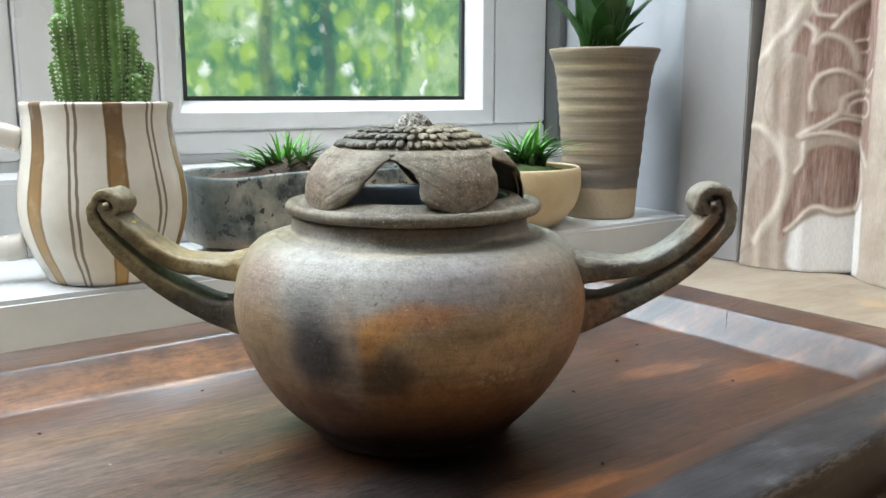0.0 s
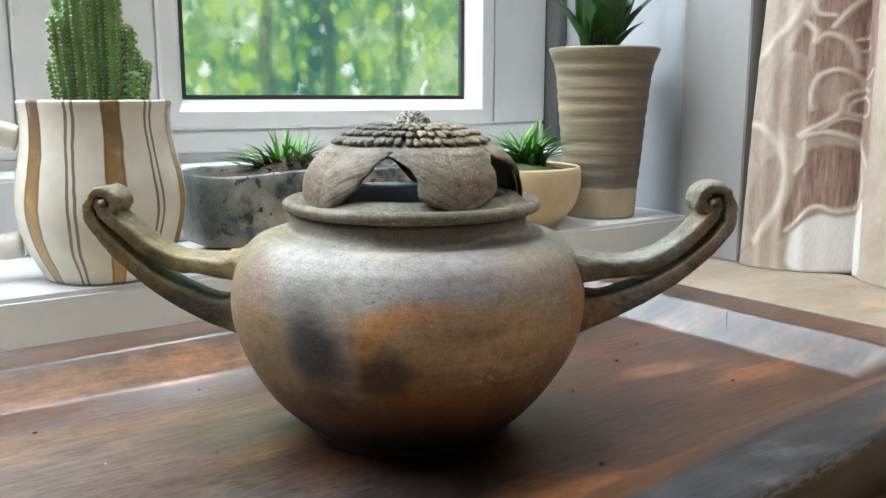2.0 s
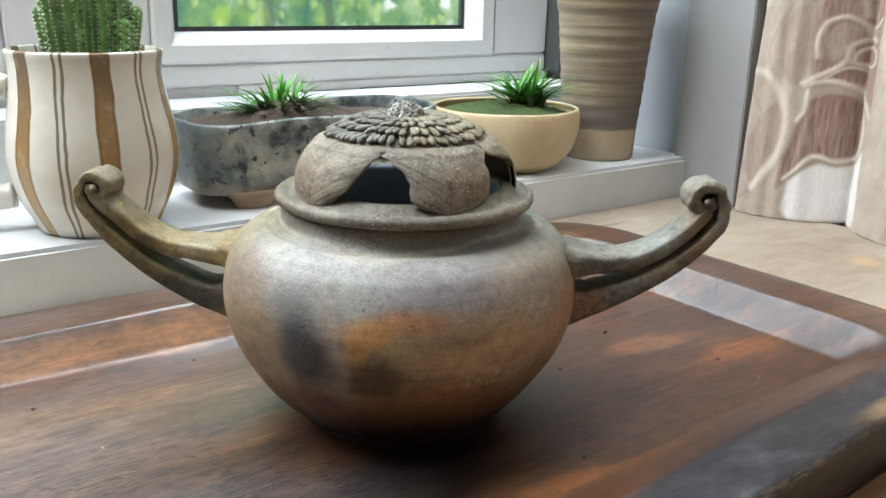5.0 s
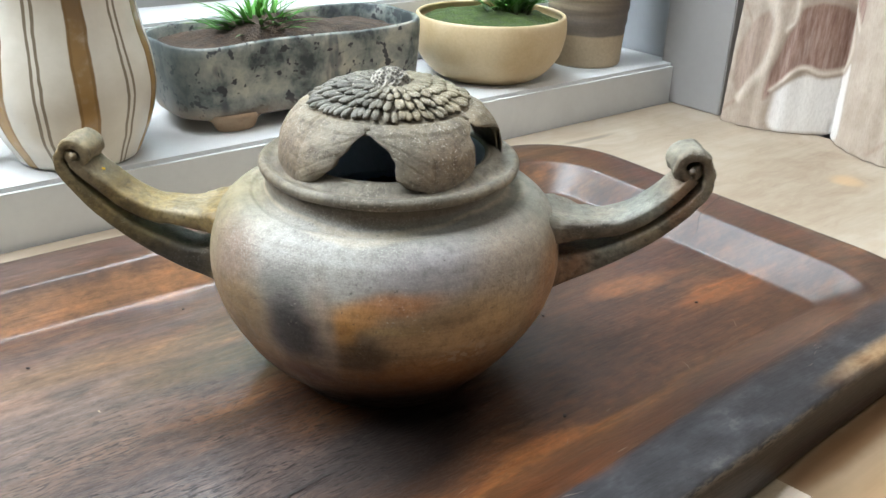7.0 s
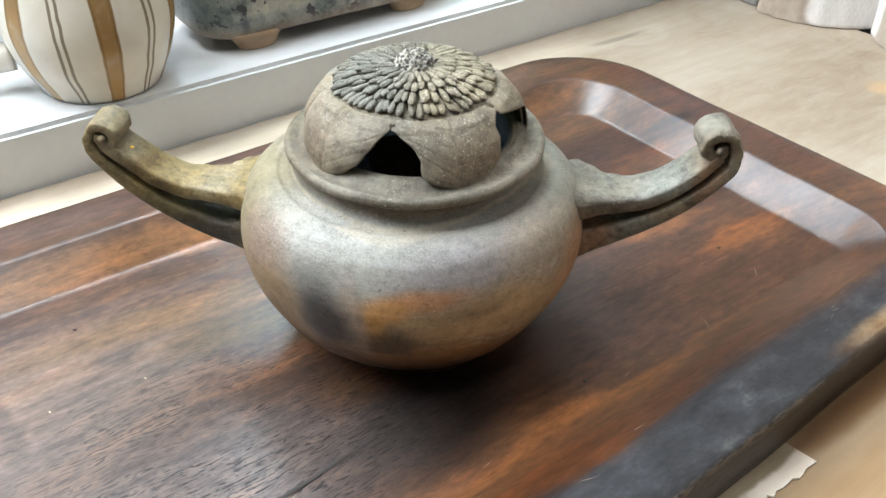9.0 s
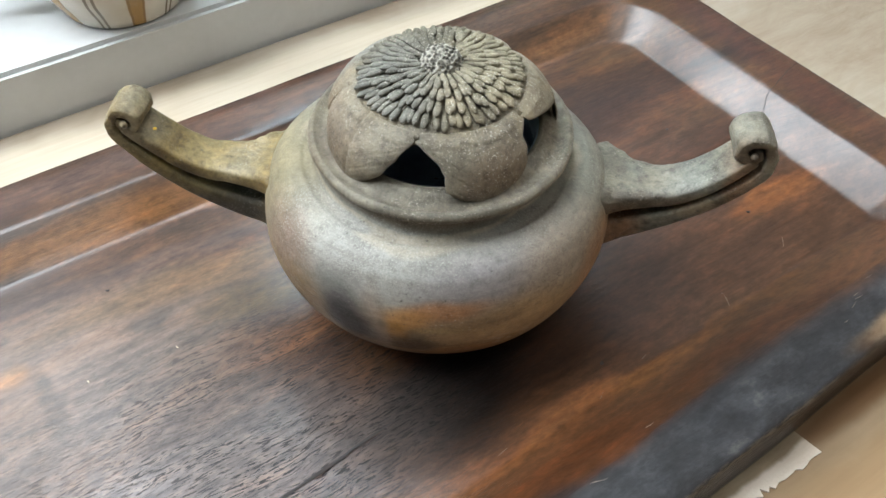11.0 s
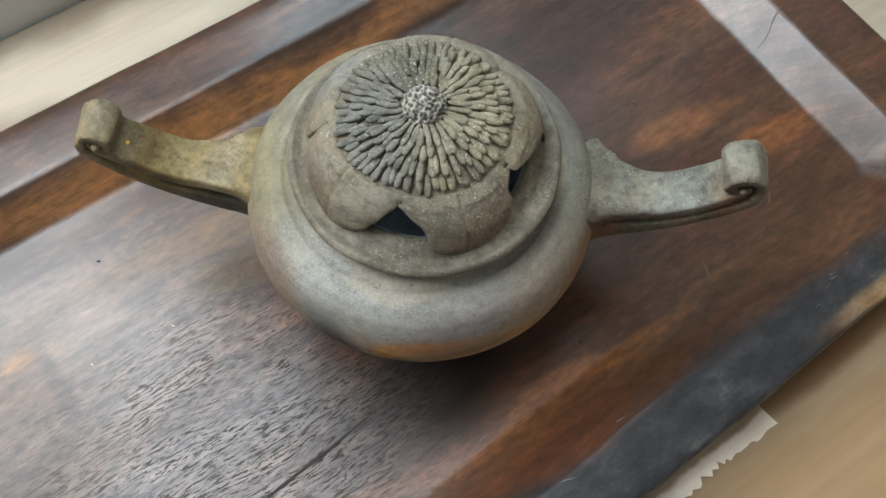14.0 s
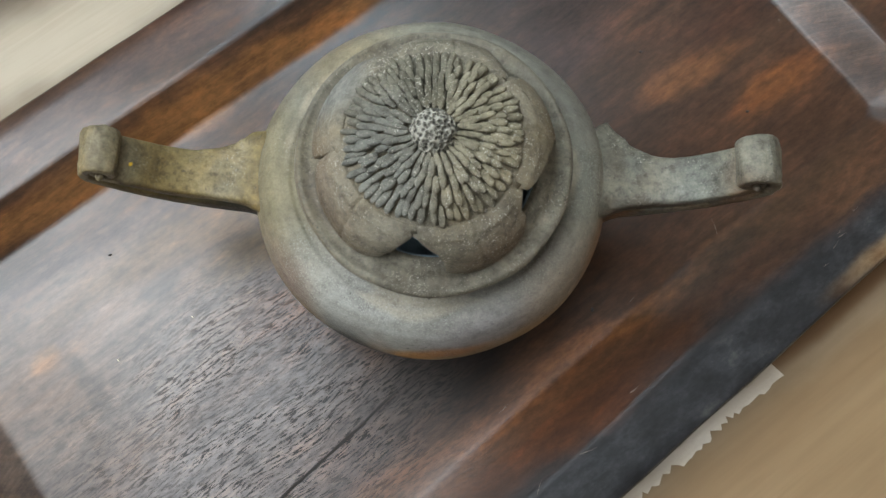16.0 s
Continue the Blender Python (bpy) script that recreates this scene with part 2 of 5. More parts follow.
M_LID = fired_clay("ash_clay", [(0.25, (0.105, 0.092, 0.070)), (0.5, (0.175, 0.156, 0.120)), (0.78, (0.265, 0.240, 0.192))], [
    ((-0.03, -0.012, 0.076), (0.02, 0.02, 0.014), (0.15, 0.105, 0.075), 0.5),
    ((-0.03, 0.02, 0.08), (0.016, 0.02, 0.02), (0.25, 0.25, 0.235), 0.7),
    ((0.02, -0.03, 0.078), (0.016, 0.02, 0.012), (0.20, 0.15, 0.105), 0.7),
    ((0, 0, 0.0675), (0.05, 0.05, 0.005), (0.225, 0.215, 0.175), 0.8)], 1.05, 0.6, 0.1, None, 0.5, 0.55, (), 0.25, 0.016, 0.6)
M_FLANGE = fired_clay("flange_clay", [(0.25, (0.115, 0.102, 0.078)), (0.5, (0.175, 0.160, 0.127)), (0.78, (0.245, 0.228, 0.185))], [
    ((0.0, -0.036, 0.069), (0.02, 0.02, 0.006), (0.20, 0.15, 0.105), 0.6),
    ((0.03, -0.02, 0.069), (0.02, 0.02, 0.006), (0.34, 0.30, 0.235), 0.6),
    # Lower half of the flange is a darker red-brown.
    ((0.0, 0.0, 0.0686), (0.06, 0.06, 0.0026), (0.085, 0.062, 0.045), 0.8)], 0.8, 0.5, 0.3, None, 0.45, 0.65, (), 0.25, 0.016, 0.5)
M_PETAL = fired_clay("petal_clay", [(0.25, (0.105, 0.096, 0.073)), (0.55, (0.18, 0.165, 0.128)), (0.8, (0.28, 0.26, 0.205))], [
    ((-0.016, -0.010, 0.09), (0.020, 0.026, 0.03), (0.145, 0.148, 0.138), 0.7),
    ((0.014, 0.004, 0.09), (0.016, 0.022, 0.03), (0.235, 0.21, 0.145), 0.7)], 1.0, 0.7, 0.0, (LID, TURN_C), 0.5, 0.6)
M_HANDLE_L = fired_clay("ochre_handle_clay", [(0.25, (0.15, 0.105, 0.040)), (0.5, (0.255, 0.195, 0.085)), (0.8, (0.36, 0.295, 0.165))], [
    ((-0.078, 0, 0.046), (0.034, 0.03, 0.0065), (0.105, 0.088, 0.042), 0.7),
    # Near-black lower root; front faces darkened in the colour as painted shade.
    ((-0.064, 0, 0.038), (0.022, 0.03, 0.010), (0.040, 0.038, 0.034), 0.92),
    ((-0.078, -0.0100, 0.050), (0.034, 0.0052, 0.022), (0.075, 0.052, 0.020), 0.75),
    ((-0.088, 0, 0.071), (0.012, 0.02, 0.012), (0.23, 0.20, 0.145), 0.6),
    ((-0.062, 0, 0.058), (0.010, 0.02, 0.006), (0.30, 0.295, 0.26), 0.6)], 0.7, 0.45, 0.1, None, 0.45, 0.75, (), 0.3)
M_HANDLE_R = fired_clay("smoked_shaded_handle_clay", [(0.25, (0.105, 0.097, 0.076)), (0.5, (0.195, 0.182, 0.146)), (0.8, (0.30, 0.285, 0.235))], [
    ((0.054, 0, 0.038), (0.010, 0.03, 0.016), (0.22, 0.11, 0.055), 0.8),
    ((0.080, 0.0, 0.0490), (0.024, 0.02, 0.007), (0.26, 0.20, 0.125), 0.65),
    # Front faces of strap and curl: shade painted into the clay's colour.
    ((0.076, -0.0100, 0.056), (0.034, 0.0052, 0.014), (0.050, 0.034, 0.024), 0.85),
    ((0.089, -0.002, 0.062), (0.006, 0.02, 0.012), (0.20, 0.10, 0.045), 0.6),
    ((0.0900, -0.006, 0.074), (0.009, 0.008, 0.008), (0.075, 0.050, 0.032), 0.75),
    ((0.066, 0.0, 0.059), (0.018, 0.02, 0.006), (0.235, 0.245, 0.22), 0.6)], 0.7, 0.45, 0.1, None, 0.45, 0.75, (), 0.3)


def boss_material():
    mat, nt, b = shader("pitted_clay", 0.75)
    v = coords(nt)
    vo = nt.nodes.new("ShaderNodeTexVoronoi")
    vo.inputs["Scale"].default_value = 900.0
    nt.links.new(v, vo.inputs["Vector"])
    col = ramp(nt, vo.outputs["Distance"], [(0.15, (0.026, 0.023, 0.018)), (0.42, (0.11, 0.10, 0.08)), (0.66, (0.33, 0.31, 0.26))])
    nt.links.new(col, b.inputs["Base Color"])
    relief(nt, b, vo.outputs["Distance"], 0.8, 0.0012)
    return mat


M_BOSS = boss_material()
# Glaze whose blue carries the sky's reflection in the base colour.
M_LINER = speckled("sky_tinted_glaze", [(0.3, (0.27, 0.35, 0.42)), (0.7, (0.40, 0.48, 0.55))], 70.0, 0.3, 500.0, 0.2, 0.15)


def wood_material():
    """Oiled acacia: short streaks along the length, blotched heartwood, open pores, scratches, an uneven film of oil."""
    mat, nt, b = shader("oiled_acacia", 0.42, 0.0, 0.18)
    warped = coords(nt, (1, 1, 1), 0.022, 22.0)
    streak = noise_of(nt, grain_coords(nt, 8.0, 44, 0.05, 9.0), 1.0, 6.0, 0.66)
    grain = noise_of(nt, grain_coords(nt, 34, 430, 0.006, 24.0), 1.0, 4.0, 0.7)
    fibre = noise_of(nt, grain_coords(nt, 34, 170, 0.02, 16.0), 1.0, 6.0, 0.78)
    pores = noise_of(nt, grain_coords(nt, 190, 1350, 0.006, 30.0), 1.0, 3.0, 0.7)
    hue = noise_of(nt, coords(nt, (9, 26, 26), 0.5, 9.0), 1.2, 5.0, 0.66)
    mottle = noise_of(nt, coords(nt, (26, 110, 110), 0.7, 20.0), 1.0, 5.0, 0.68)
    col = ramp(nt, streak, [(0.30, (0.022, 0.013, 0.009)), (0.41, (0.055, 0.027, 0.015)), (0.50, (0.100, 0.050, 0.027)), (0.62, (0.165, 0.085, 0.042)), (0.74, (0.20, 0.125, 0.080))])
    col = blend(nt, 0.7, col, ramp(nt, hue, [(0.36, (0.50, 0.52, 0.57)), (0.50, (0.92, 0.90, 0.88)), (0.66, (1.30, 0.96, 0.64))]), "MULTIPLY")
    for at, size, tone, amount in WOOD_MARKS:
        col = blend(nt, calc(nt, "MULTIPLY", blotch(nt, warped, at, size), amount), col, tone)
    col = blend(nt, 0.55, col, ramp(nt, mottle, [(0.30, (0.38, 0.38, 0.41)), (0.50, (1, 0.98, 0.96)), (0.70, (1.7, 1.38, 1.08))]), "MULTIPLY")
    col = blend(nt, 0.28, col, ramp(nt, fibre, [(0.30, (0.24, 0.21, 0.19)), (0.48, (0.92, 0.89, 0.87)), (0.66, (1.55, 1.45, 1.35))]), "MULTIPLY")
    col = blend(nt, 0.4, col, ramp(nt, grain, [(0.3, (0.30, 0.27, 0.25)), (0.58, (1, 1, 1))]), "MULTIPLY")
    dapple = noise_of(nt, coords(nt, (170, 330, 330), 0.25, 90.0), 1.0, 5.0, 0.72)
    col = blend(nt, 0.65, col, ramp(nt, dapple, [(0.30, (0.45, 0.44, 0.44)), (0.5, (1, 1, 1)), (0.70, (1.6, 1.5, 1.4))]), "MULTIPLY")
    # The front rim is worn to slate grey, with chips along its outer edge and a bare tan patch at its end.
    scuff = noise_of(nt, coords(nt, (70, 120, 120), 0.3, 60.0), 1.0, 6.0, 0.7)
    px, py, pz = axis_of(nt, coords(nt))
    inward = calc(nt, "ADD", calc(nt, "SUBTRACT", py, calc(nt, "MULTIPLY", px, 0.045)), 0.045 * 0.19 - 0.1091)
    ragged = calc(nt, "ADD", inward, calc(nt, "MULTIPLY", calc(nt, "SUBTRACT", scuff, 0.5), 0.012))
    on_top = spread(nt, pz, 0.0185, 0.0212)
    bare_end = blotch(nt, coords(nt, (1, 1, 1), 0.006, 60.0), (0.290, 0.1150, 0.0228), (0.052, 0.0060, 0.006))
    slate = calc(nt, "MULTIPLY", spread(nt, ragged, 0.0165, 0.0225, 1.0, 0.0), on_top)
    col = blend(nt, calc(nt, "MULTIPLY", slate, 0.85), col, ramp(nt, scuff, [(0.32, (0.018, 0.017, 0.018)), (0.48, (0.033, 0.033, 0.035)), (0.60, (0.055, 0.057, 0.061)), (0.72, (0.12, 0.117, 0.11))]))
    col = blend(nt, calc(nt, "MULTIPLY", bare_end, calc(nt, "MULTIPLY", on_top, 0.9)), col, ramp(nt, scuff, [(0.35, (0.24, 0.13, 0.055)), (0.6, (0.46, 0.31, 0.165))]))
    chips = calc(nt, "MULTIPLY", calc(nt, "MULTIPLY", spread(nt, inward, 0.0003, 0.0015, 1.0, 0.0), on_top), spread(nt, noise_of(nt, coords(nt, (240, 900, 900)), 1.0, 5.0, 0.75), 0.42, 0.60))
    col = blend(nt, calc(nt, "MULTIPLY", chips, 0.6), col, (0.23, 0.195, 0.15))
    coarse = blotch(nt, warped, (0.075, 0.196, 0.011), (0.115, 0.062, 0.006))
    front_pores = blotch(nt, warped, (0.118, 0.184, 0.011), (0.040, 0.020, 0.006))
    hole = calc(nt, "MULTIPLY", spread(nt, pores, 0.51, 0.565), calc(nt, "MAXIMUM", calc(nt, "MULTIPLY", coarse, spread(nt, mottle, 0.36, 0.56, 0.45, 1.0)), front_pores))
    col = blend(nt, calc(nt, "MULTIPLY", hole, 0.9), col, (0.010, 0.008, 0.007))
    col = blend(nt, 1.0, col, (0.64, 0.625, 0.63), "MULTIPLY")
    nt.links.new(col, b.inputs["Base Color"])
    film = noise_of(nt, coords(nt, (1.0, 2.4, 2.4)), 16.0, 2.0, 0.5)
    # Less coat on the front rim and on the floor before the burner.
    dull = calc(nt, "SUBTRACT", 1.0, calc(nt, "MULTIPLY", blotch(nt, warped, (0.15, 0.114, 0.016), (0.6, 0.036, 0.06)), 0.88))
    dry = calc(nt, "SUBTRACT", 1.0, calc(nt, "MULTIPLY", blotch(nt, warped, (0.225, 0.160, 0.011), (0.150, 0.050, 0.03)), 0.70))
    gloss = calc(nt, "MULTIPLY", calc(nt, "MULTIPLY", spread(nt, film, 0.2, 0.8, 1.0, 0.72), dull), calc(nt, "MULTIPLY", dry, spread(nt, mottle, 0.25, 0.6, 0.70, 1.0)))
    # Coat cut at the foot as well, keeping the painted contact shade black.
    bare = calc(nt, "SUBTRACT", 1.0, calc(nt, "MULTIPLY", blotch(nt, warped, (0.133, 0.183, 0.011), (0.056, 0.034, 0.03)), 0.85))
    left_dull = calc(nt, "SUBTRACT", 1.0, calc(nt, "MULTIPLY", blotch(nt, warped, (-0.005, 0.235, 0.011), (0.045, 0.045, 0.03)), 0.55))
    gloss = calc(nt, "MULTIPLY", gloss, calc(nt, "MULTIPLY", bare, left_dull))
    nt.links.new(calc(nt, "MULTIPLY", spread(nt, hole, 0.0, 0.8, 1.0, 0.15), gloss), b.inputs["Coat Weight"])
    b.inputs["Coat Roughness"].default_value = 0.265
    b.inputs["Coat IOR"].default_value = 1.55
    wave = node(nt, "ShaderNodeBump", Strength=0.09, Distance=0.0008)
    nt.links.new(calc(nt, "ADD", calc(nt, "MULTIPLY", fibre, 0.6), calc(nt, "SUBTRACT", calc(nt, "MULTIPLY", mottle, 0.8), calc(nt, "MULTIPLY", hole, 0.5))), wave.inputs["Height"])
    nt.links.new(wave.outputs[0], b.inputs["Coat Normal"])
    relief(nt, b, calc(nt, "SUBTRACT", calc(nt, "ADD", grain, calc(nt, "MULTIPLY", fibre, 0.6)), calc(nt, "MULTIPLY", hole, 1.3)), 0.35, 0.0006)
    return mat


EDGE_MARKS = [
    ((0.15, 0.108, 0.006), (0.6, 0.012, 0.03), (0.022, 0.014, 0.010), 0.9),
    ((0.235, 0.185, 0.011), (0.125, 0.070, 0.05), (0.078, 0.037, 0.020), 0.8),
    ((0.13, 0.150, 0.012), (0.11, 0.013, 0.02), (0.145, 0.062, 0.024), 0.8),
    ((0.15, 0.1195, 0.023), (0.5, 0.0140, 0.03), (0.024, 0.023, 0.025), 0.94),
    ((0.19, 0.150, 0.014), (0.09, 0.0040, 0.02), (0.27, 0.110, 0.034), 0.7),
    ((0.13, 0.137, 0.018), (0.12, 0.0075, 0.02), (0.075, 0.027, 0.009), 0.85),
    ((0.25, 0.148, 0.014), (0.06, 0.0090, 0.02), (0.085, 0.045, 0.022), 0.75),
]
FLOOR_MARKS = [
    # Dark grain before the foot, deepened with painted contact shade.
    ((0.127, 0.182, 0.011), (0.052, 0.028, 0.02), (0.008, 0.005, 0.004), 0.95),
    ((0.05, 0.190, 0.011), (0.085, 0.034, 0.02), (0.14, 0.118, 0.108), 0.7),
    ((0.02, 0.250, 0.011), (0.10, 0.045, 0.02), (0.24, 0.190, 0.158), 0.7),
    ((0.08, 0.268, 0.011), (0.07, 0.010, 0.02), (0.24, 0.145, 0.070), 0.7),
    ((0.06, 0.285, 0.011), (0.09, 0.006, 0.02), (0.12, 0.080, 0.068), 0.7),
    # Golden wood patch painted where the burner blocks the floor's reflection.
    ((0.100, 0.2506, 0.011), (0.034, 0.012, 0.02), (0.15, 0.098, 0.042), 0.75),
    ((0.125, 0.205, 0.011), (0.030, 0.012, 0.02), (0.12, 0.055, 0.020), 0.6),
    ((0.058, 0.256, 0.011), (0.010, 0.006, 0.02), (0.075, 0.066, 0.060), 0.6),
]
HEART_AND_SHEEN_MARKS = [
    ((0.285, 0.182, 0.011), (0.028, 0.008, 0.02), (0.23, 0.088, 0.028), 0.75),
    ((0.262, 0.206, 0.011), (0.030, 0.008, 0.02), (0.23, 0.095, 0.032), 0.75),
    ((0.290, 0.218, 0.011), (0.034, 0.014, 0.02), (0.055, 0.022, 0.012), 0.75),
    ((0.225, 0.245, 0.011), (0.045, 0.014, 0.02), (0.070, 0.040, 0.036), 0.7),
    ((0.250, 0.265, 0.011), (0.060, 0.024, 0.02), (0.050, 0.028, 0.023), 0.8),
    ((0.08, 0.3070, 0.018), (0.25, 0.0072, 0.02), (0.33, 0.150, 0.048), 0.85),
    # Back rim: purple-brown wood, its sheen put in as a paler tone.
    ((0.05, 0.33, 0.022), (0.3, 0.010, 0.02), (0.15, 0.095, 0.080), 0.7),
    ((0.334, 0.24, 0.022), (0.012, 0.09, 0.02), (0.095, 0.040, 0.028), 0.75),
    ((0.014, 0.259, 0.011), (0.007, 0.005, 0.02), (0.30, 0.175, 0.090), 0.75),
    ((0.022, 0.243, 0.011), (0.005, 0.018, 0.02), (0.095, 0.075, 0.062), 0.6),
]
WOOD_MARKS = EDGE_MARKS + FLOOR_MARKS + HEART_AND_SHEEN_MARKS
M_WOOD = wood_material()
M_SCRATCH = speckled("scratched_wood", [(0.3, (0.10, 0.075, 0.058)), (0.7, (0.25, 0.20, 0.16))], 900.0, 0.7)
M_CRACK = speckled("dark_crack", [(0.3, (0.012, 0.009, 0.008)), (0.7, (0.03, 0.022, 0.018))], 80.0, 0.8)


def table_material():
    mat, nt, b = shader("raw_plywood", 0.6, 0.0, 0.35)
    v = coords(nt, (1.6, 4.5, 4.5), 0.5, 9.0)
    streak = noise_of(nt, v, 3.2, 6.0, 0.68)
    grain = noise_of(nt, coords(nt, (22, 330, 330), 0.6, 20.0), 1.0, 3.0, 0.6)
    col = ramp(nt, streak, [(0.28, (0.19, 0.135, 0.088)), (0.45, (0.275, 0.218, 0.158)), (0.6, (0.325, 0.272, 0.210)), (0.75, (0.29, 0.222, 0.157))])
    w = coords(nt, (1, 1, 1), 0.03, 16.0)
    for at, size, tone, amount in (
        ((0.405, 0.372, 0.75), (0.026, 0.004, 0.05), (0.09, 0.075, 0.06), 0.85),
        ((0.478, 0.237, 0.75), (0.012, 0.012, 0.05), (0.40, 0.26, 0.14), 0.8),
        ((0.22, 0.03, 0.75), (0.8, 0.115, 0.05), (0.235, 0.148, 0.072), 0.95),
        ((0.05, 0.372, 0.75), (0.4, 0.02, 0.05), (0.60, 0.52, 0.40), 0.8),
        ((0.30, 0.09, 0.75), (0.3, 0.012, 0.05), (0.20, 0.12, 0.055), 0.6),
        ((0.0, 0.35, 0.75), (0.03, 0.006, 0.05), (0.36, 0.26, 0.17), 0.7)):
        col = blend(nt, calc(nt, "MULTIPLY", blotch(nt, w, at, size), amount), col, tone)
    # Narrow brown band on the tabletop along the tray's front edge.
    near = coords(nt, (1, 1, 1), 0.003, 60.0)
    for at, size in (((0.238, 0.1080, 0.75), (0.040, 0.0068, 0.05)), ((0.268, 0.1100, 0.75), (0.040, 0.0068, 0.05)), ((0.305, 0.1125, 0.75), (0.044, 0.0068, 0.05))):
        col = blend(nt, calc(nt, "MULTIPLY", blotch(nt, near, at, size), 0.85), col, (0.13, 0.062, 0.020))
    col = blend(nt, 0.16, col, ramp(nt, grain, [(0.3, (0.45, 0.38, 0.3)), (0.6, (1, 1, 1))]), "MULTIPLY")
    nt.links.new(col, b.inputs["Base Color"])
    relief(nt, b, grain, 0.15, 0.0005)
    return mat


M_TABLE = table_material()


def veneer_material():
    """Torn veneer: worn tan face by the tray, pale bare layer along the torn edge."""
    mat, nt, b = shader("torn_pale_veneer", 0.75, 0.0, 0.3)
    v = coords(nt)
    x, y, z = axis_of(nt, coords(nt, (1, 1, 1), 0.004, 130.0))
    big = noise_of(nt, coords(nt, (40, 160, 160)), 1.0, 4.0, 0.6)
    pale = ramp(nt, big, [(0.3, (0.50, 0.42, 0.34)), (0.7, (0.66, 0.585, 0.50))])
    tan = ramp(nt, big, [(0.3, (0.22, 0.165, 0.105)), (0.7, (0.34, 0.27, 0.185))])
    nt.links.new(blend(nt, spread(nt, calc(nt, "SUBTRACT", y, calc(nt, "MULTIPLY", x, 0.03)), 0.0995, 0.1015), pale, tan), b.inputs["Base Color"])
    relief(nt, b, noise_of(nt, v, 900.0, 3.0), 0.3, 0.0005)
    return mat


M_VENEER = veneer_material()
M_SILL = speckled("painted_sill", [(0.3, (0.56, 0.57, 0.57)), (0.7, (0.66, 0.67, 0.665))], 14.0, 0.38, 260.0, 0.06, 0.08)
M_WALL = speckled("white_wall_paint", [(0.3, (0.50, 0.50, 0.51)), (0.7, (0.57, 0.57, 0.58))], 5.0, 0.6, 200.0, 0.06, 0.12)
# Wall paint greyed for pier and recess side, their shade put into it.
M_PIER = speckled("shaded_pier_paint", [(0.3, (0.265, 0.255, 0.25)), (0.7, (0.315, 0.305, 0.295))], 5.0, 0.6, 200.0, 0.06, 0.12)
M_REVEAL = speckled("shaded_reveal_paint", [(0.3, (0.29, 0.305, 0.32)), (0.7, (0.36, 0.375, 0.39))], 7.0, 0.6, 200.0, 0.06, 0.12)
M_FRAME = speckled("white_window_plastic", [(0.3, (0.70, 0.69, 0.68)), (0.7, (0.78, 0.77, 0.76))], 9.0, 0.35, 150.0, 0.05, 0.05)
M_GASKET = speckled("dark_gasket_rubber", [(0.3, (0.02, 0.028, 0.028)), (0.7, (0.035, 0.045, 0.045))], 40.0, 0.6)
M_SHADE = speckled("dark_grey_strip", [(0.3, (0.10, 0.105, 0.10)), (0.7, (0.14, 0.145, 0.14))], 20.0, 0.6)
M_DIMWALL = speckled("grey_wall_paint", [(0.3, (0.17, 0.16, 0.145)), (0.7, (0.22, 0.205, 0.185))], 4.0, 0.6)
M_FLOOR = speckled("grey_floor", [(0.3, (0.15, 0.14, 0.13)), (0.7, (0.20, 0.19, 0.175))], 3.0, 0.5)
M_CEIL = speckled("dim_grey_ceiling", [(0.3, (0.085, 0.085, 0.082)), (0.7, (0.115, 0.115, 0.11))], 3.0, 0.7)
M_GROUND = speckled("garden_soil", [(0.3, (0.06, 0.07, 0.03)), (0.7, (0.11, 0.11, 0.06))], 1.0, 0.9)
M_SOIL = speckled("dark_potting_soil", [(0.3, (0.03, 0.02, 0.013)), (0.6, (0.09, 0.06, 0.04)), (0.8, (0.17, 0.13, 0.10))], 160.0, 0.95, 700.0, 0.5, 0.8, 0.002)
M_MOSS = speckled("moss", [(0.3, (0.03, 0.05, 0.012)), (0.6, (0.07, 0.11, 0.02)), (0.8, (0.12, 0.13, 0.04))], 170.0, 0.95, 800.0, 0.5, 0.8, 0.002)


def grass_material():
    """Fresh blades, brown-green at the clump and yellow-green at the tips."""
    mat, nt, b = shader("fresh_grass", 0.5, 0.0, 0.4)
    p = coords(nt)
    z = axis_of(nt, p)[2]
    t = calc(nt, "ADD", calc(nt, "MULTIPLY", z, 22.0), calc(nt, "MULTIPLY", noise_of(nt, p, 140.0, 3.0), 0.35))
    nt.links.new(ramp(nt, t, [(0.2, (0.035, 0.04, 0.012)), (0.42, (0.055, 0.19, 0.022)), (0.68, (0.14, 0.42, 0.05)), (0.95, (0.34, 0.60, 0.12))]), b.inputs["Base Color"])
    relief(nt, b, noise_of(nt, p, 900.0, 2.0), 0.2, 0.0004)
    return mat


M_GRASS = grass_material()
M_ALOE = speckled("succulent_green", [(0.3, (0.018, 0.07, 0.014)), (0.6, (0.04, 0.12, 0.022)), (0.8, (0.08, 0.17, 0.04))], 60.0, 0.4, 300.0, 0.15)
M_CACTUS = speckled("cactus_green", [(0.3, (0.10, 0.20, 0.045)), (0.6, (0.18, 0.34, 0.09)), (0.8, (0.32, 0.48, 0.18))], 120.0, 0.55, 500.0, 0.2, 0.4)
M_SPINE = speckled("pale_spines", [(0.3, (0.5, 0.55, 0.4)), (0.7, (0.68, 0.7, 0.56))], 100.0, 0.6)
M_YELLOW = speckled("yellow_flake", [(0.3, (0.75, 0.45, 0.02)), (0.7, (0.85, 0.55, 0.04))], 500.0, 0.5)
M_CRUMB = speckled("dark_crumb", [(0.3, (0.015, 0.01, 0.008)), (0.7, (0.04, 0.025, 0.018))], 500.0, 0.8)
